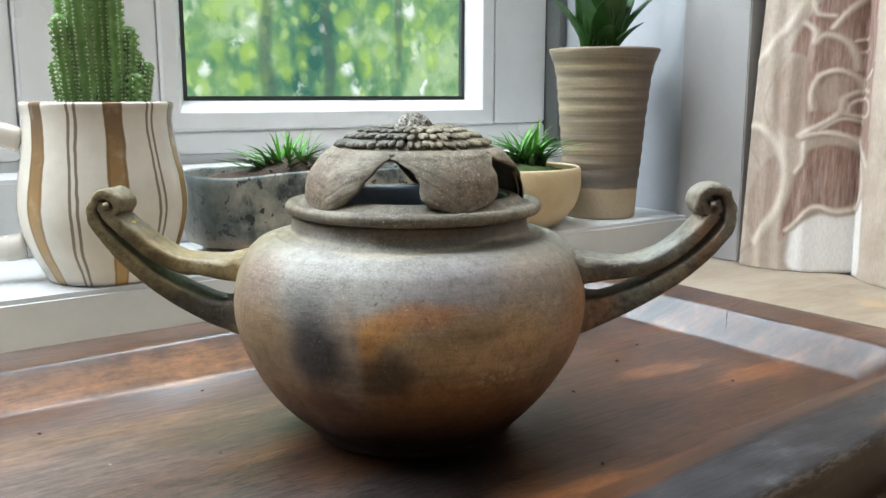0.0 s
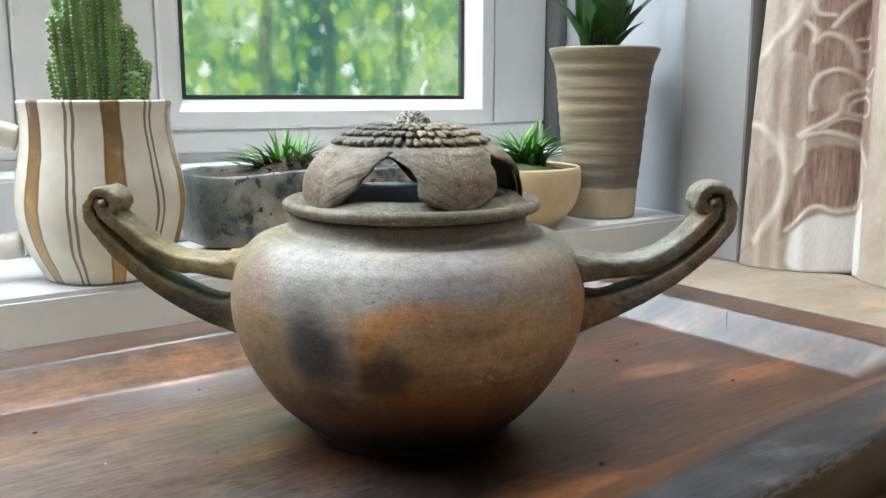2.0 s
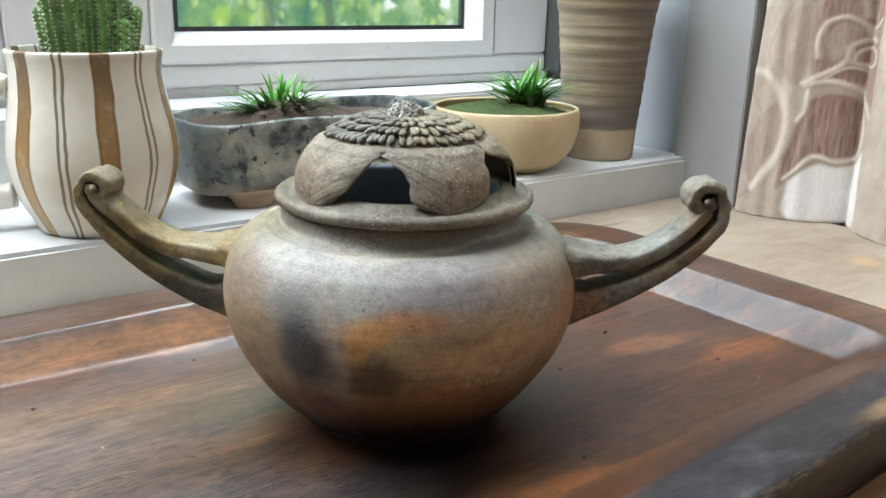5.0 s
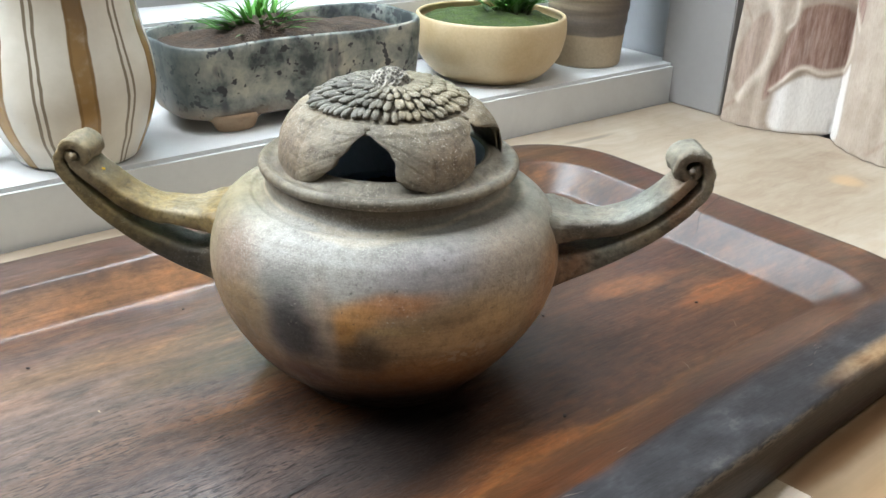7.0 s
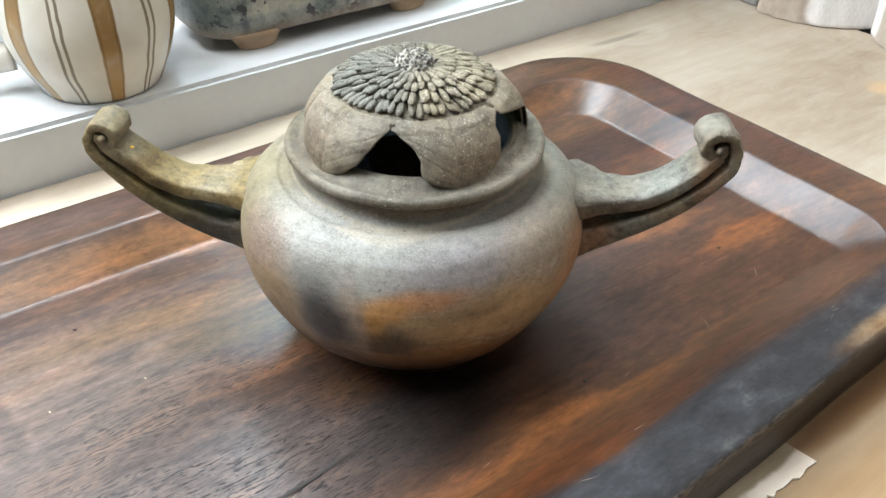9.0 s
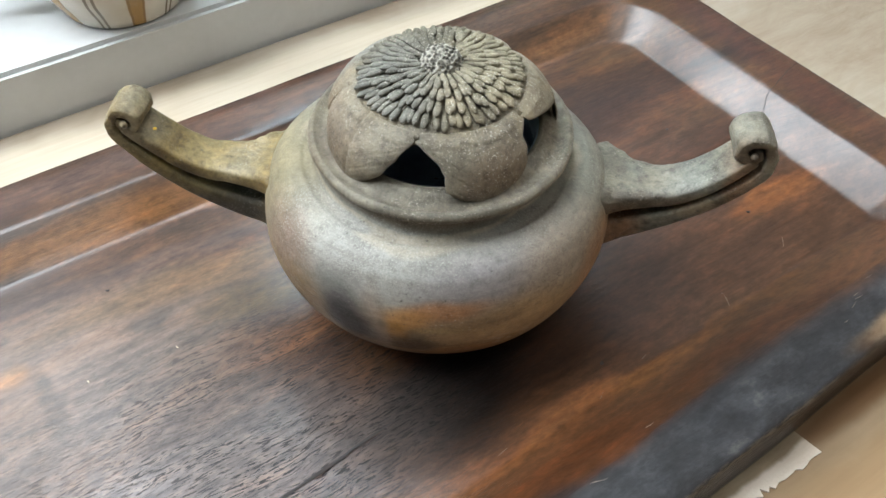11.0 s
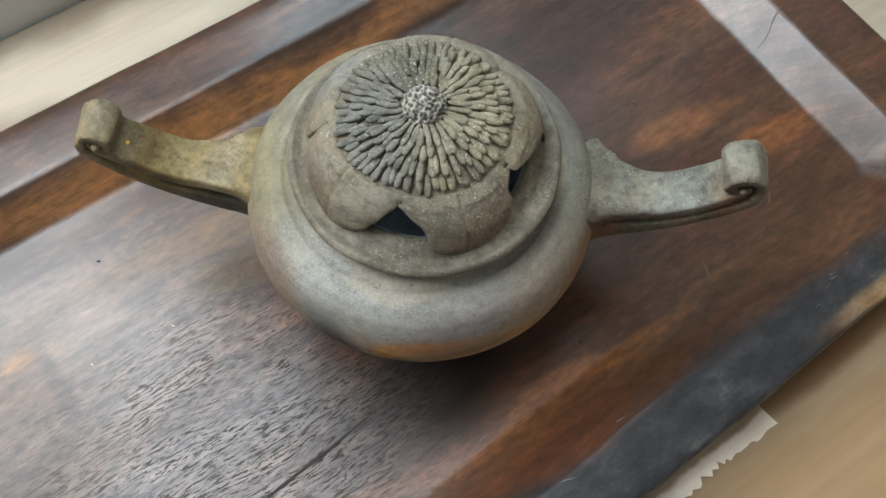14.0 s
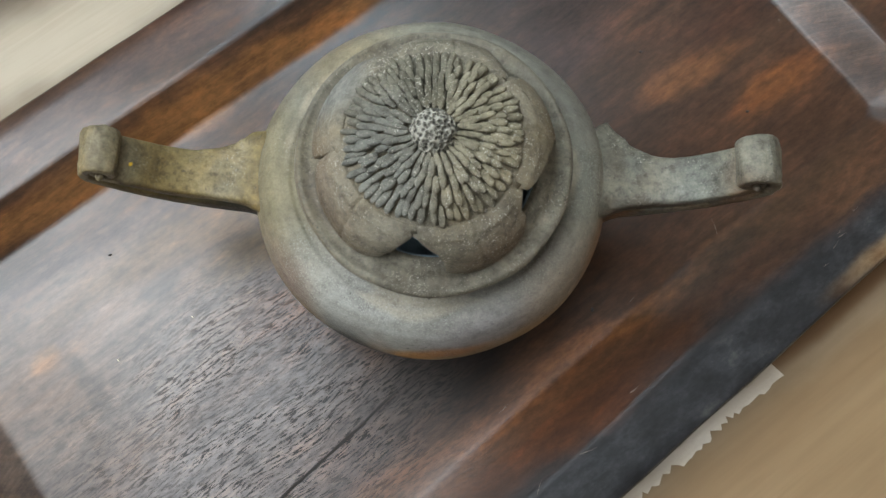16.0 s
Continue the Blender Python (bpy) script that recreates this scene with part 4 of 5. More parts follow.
def tray():
    t = thing("serving_tray", (0, 0, 0), "dark oiled acacia wood serving tray with rounded corners", "tray")
    rings = [(0.014, 0.0), (0.003, 0.0006), (0.0006, 0.003), (0.0, 0.007), (0.0, 0.0198), (0.0005, 0.0217), (0.0019, 0.0226), (0.008, 0.0228), (0.016, 0.0227), (0.0235, 0.0226),
             (0.0258, 0.0224), (0.0264, 0.0220), (0.0268, 0.0217), (0.0300, 0.0190), (0.0345, 0.0153), (0.0385, 0.0121), (0.0391, 0.0117), (0.0399, 0.0113), (0.0415, 0.0111), (0.047, 0.0110), (0.06, 0.0110), (0.08, 0.0110), (0.1, 0.0110)]
    per = 12

    def outline(inset, z):
        wide, tight = max(0.046 - inset * 0.75, 0.012), max(0.046 - inset * 1.05, 0.0055)
        x0, x1, y0, y1 = TX0 + inset, TX1 - inset, TY0 + inset, TY1 - inset
        pts = []
        for ex, ey, sx, sy, a0, r in ((x1, y0, -1, 1, -90, tight), (x1, y1, -1, -1, 0, wide), (x0, y1, 1, -1, 90, wide), (x0, y0, 1, 1, 180, tight)):
            cx, cy = ex + sx * r, ey + sy * r
            for k in range(per):
                a = radians(a0 + 90 * k / (per - 1))
                pts.append((cx + r * math.cos(a), cy + r * math.sin(a)))
        full = []
        for (xa, ya), (xb, yb) in zip(pts, pts[1:] + pts[:1]):
            m = max(1, int(math.hypot(xb - xa, yb - ya) / 0.012)) if math.hypot(xb - xa, yb - ya) > 0.03 else 1
            full.append((xa, ya, m, xb, yb))
        return full

    counts = [m for *_, m, _, _ in [(a, b, m, c, d) for a, b, m, c, d in outline(0, 0)]]
    loops = []
    for inset, z in rings:
        loop = []
        for (xa, ya, _, xb, yb), m in zip(outline(inset, z), counts):
            for k in range(m):
                x, y = xa + (xb - xa) * k / m, ya + (yb - ya) * k / m
                d = y - TY0
                if d < 0.08:
                    y = TY0 + float(np.interp(d, [0, 0.0264, 0.0395, 0.06, 0.08], [0, 0.0219, 0.0424, 0.0614, 0.08]))
                front = max(0.0, min(1.0, (0.225 - y) / 0.09))
                y += front * (0.045 + 0.0225 * min(1.0, inset / 0.022)) * (x - 0.19 - max(0.0, x - 0.22) * 0.65 * min(1.0, inset / 0.035))
                h = z + (0.0003 * noise.noise((x * 25, y * 25, z * 30)) if z > 0.01 else 0)
                w = 0.0007 * noise.noise((x * 30, y * 30, 5))
                loop.append(Vector((x + w, y + w, h)))
        loops.append(loop)
    n = len(loops[0])
    vs, fs = grid(lambda i, j: loops[j][i], n, len(loops), True, False)
    fs.append(tuple((len(loops) - 1) * n + i for i in range(n)))
    fs.append(tuple(range(n))[::-1])
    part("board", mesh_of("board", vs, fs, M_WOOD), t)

    def crack(points, w, z, mat=M_CRACK, name="crack"):
        line = smooth_line([(x, y, 0) for x, y in points], 6)
        m = len(line)
        vs = []
        for j, p in enumerate(line):
            k = w * (0.3 + 0.7 * math.sin(math.pi * min(1, 0.15 + j / (m - 1)))) * (1 + 0.5 * noise.noise((p.x * 400, p.y * 400, 1)))
            q = Vector((0, 0, z(p) + 0.00018))
            d = (line[min(j + 1, m - 1)] - line[max(j - 1, 0)]).normalized()
            s = Vector((-d.y, d.x, 0))
            jit = s * 0.0004 * noise.noise((p.x * 250, p.y * 250, 7))
            vs += [p + q + jit - s * k, p + q + jit + s * k]
        return mesh_of(name, vs, [(2 * j, 2 * j + 1, 2 * j + 3, 2 * j + 2) for j in range(m - 1)], mat, False)
    part("crack", crack([(0.03, 0.1725), (0.053, 0.1745), (0.083, 0.1772), (0.104, 0.1795), (0.112, 0.180)], 0.00055, lambda p: 0.0111), t, "thin dark split along the grain")

    def rim_z(p):
        d = TX1 - p.x
        return np.interp(d, [q[0] for q in rings[4:]], [q[1] for q in rings[4:]])
    part("crack", crack([(0.3445, 0.229), (0.336, 0.2275), (0.324, 0.2235), (0.318, 0.222), (0.3125, 0.2185), (0.308, 0.2175)], 0.00018, rim_z), t, "thin dark split across the rim")
    rnd = random.Random(31)

    def front_z(p):
        d = p.y - TY0 - 0.0675 * (p.x - 0.19)
        return float(np.interp(d, [0.003, 0.0205, 0.0235, 0.0300, 0.0365, 0.041], [0.0225, 0.0226, 0.0214, 0.0160, 0.0122, 0.0110]))
    for x, y, turn, length in [(0.214, 0.1215, 70, 0.007), (0.2165, 0.1200, 110, 0.006), (0.220, 0.1235, 60, 0.004)] + [(rnd.uniform(0.10, 0.30), rnd.uniform(0.114, 0.166), rnd.gauss(12, 22), rnd.uniform(0.002, 0.006)) for _ in range(26)]:
        if x > 0.29 and y < 0.125:
            continue
        d = Vector((math.cos(radians(turn)), math.sin(radians(turn)), 0)) * length * 0.5
        bow = Vector((-d.y, d.x, 0)) * rnd.uniform(-0.08, 0.08)
        p = Vector((x, y, 0))
        part("scratch", crack([(p - d).to_tuple()[:2], (p + bow).to_tuple()[:2], (p + d).to_tuple()[:2]], rnd.uniform(0.00005, 0.00010), front_z, M_SCRATCH, "scratch"), t, "fine pale scratch")


tray()


# ---- censer ----
def censer():
    c = thing("incense_burner", CENSER, "round wood-fired clay incense burner with two scrolled handles", "incense burner", TURN_C)
    outer = [(0.012, 0.0035), (0.024, 0.0030), (0.0290, 0.0022), (0.0308, 0.0020), (0.0322, 0.0030), (0.0342, 0.0055), (0.0376, 0.0085), (0.0432, 0.0150), (0.0491, 0.0245), (0.0522, 0.0320), (0.0538, 0.0400), (0.0532, 0.0475), (0.0505, 0.0555),
             (0.0460, 0.0603), (0.0430, 0.0616), (0.0416, 0.0621), (0.0405, 0.0622), (0.0394, 0.0618), (0.0378, 0.0619), (0.0366, 0.0626), (0.0358, 0.0642), (0.0354, 0.0672), (0.0344, 0.0682), (0.0333, 0.0678), (0.0326, 0.0615), (0.0420, 0.0570), (0.0490, 0.0450), (0.0495, 0.0350), (0.0440, 0.0210), (0.0340, 0.0100), (0.012, 0.0060)]
    v, f = lathe([(r * 1.01, z) for r, z in outer], 96, 0.0007, 35.0, 4)
    v, f = list(v), list(f)
    n, m = 96, len(v) // 96
    v = [Vector((p.x, p.y * (1 - (0.035 if p.y > 0 else 0.028) * min(1, abs(p.y) / 0.02) * min(1, max(0, 0.0625 - p.z) / 0.008)), p.z)) for p in v]
    f += [tuple(range(n)), tuple((m - 1) * n + i for i in range(n))[::-1]]
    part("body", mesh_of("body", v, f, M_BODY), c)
    fv, ff = lathe([(0.0245, 0.004), (0.0262, 0.0004), (0.0275, 0.0), (0.0298, 0.0002), (0.0312, 0.0015), (0.0318, 0.0035)], 64, 0.0004, 60, 2)
    iv, jf = lathe([(0.0318, 0.0605), (0.0412, 0.0560), (0.0481, 0.0445), (0.0486, 0.0352), (0.0432, 0.0216), (0.0333, 0.0110), (0.0005, 0.0070)], 64, 0.0, 1, 3)
    part("lining", mesh_of("lining", iv, jf, M_LINER), c, "glazed slate-blue lining, sky reflection put into its colour")
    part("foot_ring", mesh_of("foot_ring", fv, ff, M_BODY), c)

    def strap(line, thick, width, side, depth, web=0.0):
        """A flat clay strap swept in the handle's upright plane."""
        pts = smooth_line([(s, z, 0) for s, z in line], 12)
        m, n = len(pts), 40
        vs = []
        for j, p in enumerate(pts):
            k = j / (m - 1)
            d = (pts[min(j + 1, m - 1)] - pts[max(j - 1, 0)]).normalized()
            up = Vector((-d.y, d.x, 0))
            hh, ww = thick(k) / 2, width(k) / 2
            for i in range(n):
                a = 2 * math.pi * i / n
                ca, sa = math.cos(a), math.sin(a)
                u = math.copysign(abs(ca) ** 0.34, ca) * ww
                w = math.copysign(abs(sa) ** 0.42, sa) * hh
                if u > 0:
                    u += web * (u / ww) * max(0.0, 1 - k / 0.42) ** 2.2 * min(1.0, max(0.0, k - 0.03) / 0.10)
                q = p + up * w
                q = Vector((side * q.x, u + depth, q.y))
                vs.append(q + q.normalized() * (0.0009 * noise.noise(q * 130) + 0.0006 * noise.noise(q * 420) + 0.0003 * noise.noise(q * 900)))
        _, fs = grid(lambda i, j: 0, n, m, True, False, True)
        return (vs, fs if side > 0 else [g[::-1] for g in fs])

    def handle(side, stretch, mat, lift, label, curl=1.0, drop=0.0):
        low = [(0.046, 0.0368), (0.0550, 0.0379), (0.0618, 0.0398), (0.0735, 0.0454), (0.0838, 0.0521), (0.0915, 0.0592), (0.0958, 0.0660), (0.0962, 0.0712), (0.0935, 0.0752), (0.0898, 0.0755), (0.0872, 0.0733), (0.0876, 0.0704), (0.0902, 0.0690), (0.0924, 0.0706), (0.0915, 0.0724)]
        high = [(0.046, 0.0512), (0.0560, 0.0510), (0.0690, 0.0520), (0.0775, 0.0554), (0.0850, 0.0612), (0.0895, 0.0663), (0.0915, 0.0690)]
        def fit(s, z, sag):
            if z > 0.0660:
                s, z = 0.0955 + (s - 0.0955) * curl, 0.0660 + (z - 0.0660) * curl
            return s * stretch, z + lift - sag * drop * math.exp(-((s - 0.065) / 0.02) ** 2)
        low = [fit(s, z, 1) for s, z in low]
        high = [fit(s, z, 0) for s, z in high]
        tl = lambda k: float(np.interp(k, [0, 0.08, 0.16, 0.22, 0.29, 0.36, 0.45, 1], [0.0150, 0.0100, 0.0074, 0.0061, 0.0051, 0.0044, 0.0038, 0.0034]))
        wl = lambda k: 0.0130 + 0.0090 * max(0, 1 - k / 0.11) ** 1.6 + 0.0008 * math.sin(math.pi * k)
        th = lambda k: 0.0050 * max(0, 1 - k / 0.22) ** 1.7 + 0.0064 - 0.0024 * k
        wh = lambda k: 0.0145 + 0.0150 * max(0, 1 - k / 0.34) ** 2.2 - 0.0008 * k
        nub = lathe([(0.0001, -0.0011), (0.0010, -0.0006), (0.0012, 0), (0.0009, 0.0008), (0.0001, 0.0012)], 10)
        s0, z0 = fit(0.0906, 0.0716, 0)
        nubs = [([Vector((side * s0 + q.x, -0.0072 * e + q.z, z0 + q.y)) for q in nub[0]], nub[1]) for e in (1, -1)]
        pieces = [strap(low, tl, wl, side, 0), strap(high, th, wh, side, 0, 0.020 if side > 0 else 0.008)] + nubs
        part("handle", mesh_of("handle", *joined(pieces), mat), c, label)
    handle(1, 1.0, M_HANDLE_R, 0.0, "smoke-grey double-strap handle with curled tip, front shade painted in")
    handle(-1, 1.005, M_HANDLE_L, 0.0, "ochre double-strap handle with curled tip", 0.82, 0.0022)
    return c


censer()


# Outline of the domed lid, from its top down: radius and height over the tray's floor.
DOME = [(0.0, 0.0925), (0.008, 0.0921), (0.016, 0.0908), (0.0225, 0.0884), (0.0275, 0.0858), (0.0312, 0.0810), (0.0329, 0.0755), (0.0330, 0.0712)]


DOME_LINE = smooth_line([(r, z, 0) for r, z in DOME], 16)


def dome(s):
    k = max(0.0, min(111.999, s * 16))
    a, b = DOME_LINE[int(k)], DOME_LINE[int(k) + 1]
    p = a + (b - a) * (k - int(k))
    return p.x, p.y


def dome_height(r):
    return float(np.interp(r, [p.x for p in DOME_LINE], [p.y for p in DOME_LINE]))


def lid():
    l = thing("burner_lid", LID, "domed clay lid of carved leaves with petal rosette", "lid", TURN_C)
    ring = [(0.0290, 0.0688), (0.0288, 0.0726), (0.0296, 0.0738), (0.0312, 0.0738), (0.0326, 0.0729), (0.0336, 0.0720), (0.0348, 0.0716), (0.0362, 0.0719), (0.0373, 0.0724), (0.0382, 0.0721), (0.0389, 0.0711), (0.0387, 0.0697), (0.0376, 0.0688), (0.0356, 0.0685), (0.0310, 0.0684)]
    v, f = lathe(ring, 96, 0.0005, 60.0, 3, True)
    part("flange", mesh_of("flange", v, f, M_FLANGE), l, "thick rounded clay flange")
    v, f = lathe([(0.0284, 0.0560), (0.0278, 0.0640), (0.0281, 0.0722), (0.0288, 0.0737), (0.0298, 0.0740), (0.0303, 0.0731)], 64, 0.0003, 60.0, 3)
    part("inner_rim", mesh_of("inner_rim", v, f, M_FLANGE), l, "grey clay inner rim")
    v, f = lathe([(0.0280, 0.0562), (0.0274, 0.0640), (0.0277, 0.0722), (0.0283, 0.0736)], 64, 0.0003, 60.0, 3)
    part("rim_glaze", mesh_of("rim_glaze", v, f, M_LINER), l, "glazed slate-blue inside of the rim, sky reflection in its colour")
    # Crown of the dome, down to where the leaves part.
    cap = [dome(s * 3.6 / 10) for s in range(11)]
    cap = [(max(r, 0.0001), z) for r, z in cap] + [(r - 0.0022, z - 0.0018) for r, z in cap[::-1] if r > 0.004]
    v, f = lathe(cap, 72, 0.0004, 90.0)
    part("dome", mesh_of("dome", v, f, M_LID), l)

    def leaf(centre, left, right, seed, tip):
        """One carved leaf: it hangs from the crown down to the flange, with a mid rib, side veins and a rounded tip."""
        nu, nv = 61, 45
        rows = []
        for layer in (0, 1):
            def at(i, j):
                v, u = j / (nv - 1), 2 * i / (nu - 1) - 1
                tbl = left if u < 0 else right
                half = np.interp(v, [p[0] for p in tbl], [p[1] for p in tbl])
                s = 3.2 + (tip - 3.2) * v * (1 - 0.05 * u * u)
                r, z = dome(s)
                if s > 7:
                    z -= (s - 7) * 0.003
                rise = 0.0007 + 0.0003 * v
                half += 1.3 * noise.noise((v * 7 + seed * 5, u * 0.5, 2.0)) + 0.6 * noise.noise((v * 21, seed, 4.0)) if 0.2 < v < 0.95 else 0
                bend = 0.05 * noise.noise((v * 4, seed, 1.0))
                vein = abs(u + bend) < 0.03
                slant = abs(((v * 5 + abs(u + bend) * 1.9 + 0.3 + 0.2 * noise.noise((u * 3, v * 2, seed))) % 1.0) - 0.5) < 0.05 and v > 0.1 and noise.noise((u * 2.5, v * 2.5, seed + 8)) > -0.15
                rise -= 0.00048 if vein else (0.00026 if slant else 0)
                rise += 0.00028 * noise.noise((u * 2 + seed, v * 3, seed)) - 0.0010 * abs(u) ** 6
                if layer:
                    rise -= 0.0015
                a = radians(centre + u * half)
                return Vector(((r + rise) * math.cos(a), (r + rise) * math.sin(a), z + (0.0 if v > 0.2 else rise * 0.6)))
            rows.append(grid(at, nu, nv))
        k = nu * nv
        vs = rows[0][0] + rows[1][0]
        fs = list(rows[0][1]) + [tuple(k + q for q in g)[::-1] for g in rows[1][1]]
        rim = [i for i in range(nu)] + [j * nu + nu - 1 for j in range(1, nv)] + [(nv - 1) * nu + i for i in range(nu - 2, -1, -1)] + [j * nu for j in range(nv - 2, 0, -1)]
        fs += [(b, a, a + k, b + k) for a, b in zip(rim, rim[1:] + rim[:1])]
        part("leaf", mesh_of("leaf", vs, fs, M_LID), l)

    bulge = [(0, 36.6), (0.17, 36.4), (0.3, 35.6), (0.5, 35), (0.7, 32.5), (0.85, 27), (0.95, 17), (1, 6)]
    waist = [(0, 36.6), (0.17, 36.2), (0.3, 28), (0.42, 22), (0.6, 18.5), (0.8, 18), (0.92, 14), (1, 6)]
    slope = [(0, 36.6), (0.17, 36.2), (0.4, 29), (0.6, 23), (0.8, 17), (0.95, 12), (1, 5)]
    upright = [(0, 36.6), (0.17, 36.2), (0.25, 33), (0.36, 28.5), (0.5, 27), (0.7, 26), (0.85, 22), (0.95, 14), (1, 6)]
    torn = [(0, 36.6), (0.17, 36.4), (0.27, 34), (0.36, 22), (0.46, 10), (0.58, 0), (0.75, -7), (1, -10)]
    strut = [(0, 36.6), (0.17, 36.2), (0.35, 34), (0.6, 33), (0.8, 31), (0.94, 29), (1, 27)]
    for k, (lf, rt, tip) in enumerate(((waist, upright, 6.88), (torn, strut, 7.0), (waist, slope, 7.0), (slope, bulge, 7.0), (bulge, slope, 7.0))):
        leaf(295.3 + 72 * k, lf, rt, 3.1 * k + 1, tip)
    # Petals, each a plump drop, in overlapping rings.
    def petal_mesh(seed):
        """A carved clay drop, blunt at the tip, with a shallow groove down its back and tool-worn sides."""
        n, m = 12, 9
        pv = []
        for j in range(m):
            q = j / (m - 1)
            w = float(np.interp(q, [0, 0.2, 0.5, 0.75, 0.92, 1], [0.50, 0.82, 1.0, 1.0, 0.76, 0.24]))
            for i in range(n):
                a = 2 * math.pi * i / n
                y, z = 0.5 * w * math.cos(a), 0.46 * w * math.sin(a)
                if z > 0.15 and abs(y) < 0.2 * w:
                    z -= 0.10 * (1 - q)
                bump = 0.07 * noise.noise((q * 4 + seed * 9, math.cos(a) * 1.5, math.sin(a) * 1.5 + seed))
                pv.append(Vector((q - 0.5, y * (1 + bump) + 0.10 * math.sin(q * 3 + seed) * 0.5, z + bump * 0.6)))
        return mesh_of("petal", pv, grid(lambda i, j: 0, n, m, True, False, True)[1], M_PETAL)
    petals = [petal_mesh(k) for k in range(3)]
    rnd = random.Random(11)
    for radius, count, length, width, lift, thick in ((0.0209, 62, 0.0058, 0.0021, 0.0003, 0.0019), (0.0172, 55, 0.0058, 0.0020, 0.0010, 0.0017), (0.0136, 45, 0.0056, 0.0019, 0.0014, 0.0016), (0.0104, 34, 0.0054, 0.0018, 0.0015, 0.0016), (0.0080, 27, 0.0044, 0.0016, 0.0012, 0.0015)):
        for k in range(count):
            a = 2 * math.pi * (k + 0.3 * rnd.uniform(-1, 1) + (count % 4) * 0.25) / count
            r = radius + rnd.uniform(-0.0008, 0.0008)
            z = dome_height(r)
            drop = dome_height(r + 0.002) - dome_height(r - 0.002)
            tilt = math.atan2(-drop, 0.004) - 0.15
            ob = part("petal", petals[rnd.randrange(3)], l)
            s = rnd.uniform(0.8, 1.15)
            ob.matrix_basis = Matrix.Translation((r * math.cos(a), r * math.sin(a), z + lift + 0.0006)) @ Euler((rnd.uniform(-0.14, 0.14), tilt + rnd.uniform(-0.06, 0.06), a + rnd.uniform(-0.10, 0.10))).to_matrix().to_4x4() @ Matrix.Diagonal((length * s, width * rnd.uniform(0.85, 1.12), thick * rnd.uniform(0.85, 1.12), 1))
    nb, mb = 72, 22

    def boss_at(i, j):
        b = (math.pi / 2) * (1 - j / (mb - 1))
        a = 2 * math.pi * i / nb
        d = Vector((math.cos(b) * math.cos(a), math.cos(b) * math.sin(a), math.sin(b)))
        cell = noise.voronoi(d * 4.2)[0]
        h = 1 + 0.11 * min(1, (cell[1] - cell[0]) * 2.2) * -1 + 0.08
        return Vector((d.x * 0.0060 * h, d.y * 0.0060 * h, 0.0920 + d.z * 0.0060 * h))
    v, f = grid(boss_at, nb, mb, True)
    part("boss", mesh_of("boss", v, [g[::-1] for g in f], M_BOSS), l, "pitted seed-head boss with whitish crests")


lid()

def crumb(at, size, mat, name, label, seed):
    rnd = random.Random(seed)
    bm = bmesh.new()
    bmesh.ops.create_icosphere(bm, subdivisions=1, radius=1)
    for v in bm.verts:
        v.co *= rnd.uniform(0.6, 1.2)
    me = bpy.data.meshes.new(name)
    bm.to_mesh(me)
    bm.free()
    me.materials.append(mat)
    ob = new(name, me)
    ob.matrix_world = pose(*at, 0, 0, rnd.uniform(0, 180)) @ Matrix.Diagonal((*size, 1))
    tagged(ob, label, "crumb", "crumbs on the tray")


for k, (x, y, s) in enumerate(((0.1753, 0.1605, 0.0010), (0.268, 0.183, 0.0009), (0.2764, 0.236, 0.0009), (0.0514, 0.2798, 0.0008), (0.1071, 0.2885, 0.0008), (0.2127, 0.2095, 0.0008), (0.2521, 0.2251, 0.0009), (0.0908, 0.2326, 0.0006))):
    crumb((x, y, 0.0110 + s * 0.4), (s, s * 0.7, s * 0.5), M_CRUMB, "dark_crumb", "tiny dark incense crumb lying on the tray", k)
for k, (x, y, s) in enumerate(((0.1825, 0.149, 0.0010), (0.0335, 0.2463, 0.0005), (0.0624, 0.2435, 0.0005))):
    crumb((x, y, 0.0111 + s * 0.2), (s * 1.4, s * 0.6, s * 0.3), M_PALE, "pale_crumb", "tiny pale wood chip lying on the tray", 20 + k)


# ---- pots on the sill ----
SILL = 0.0281


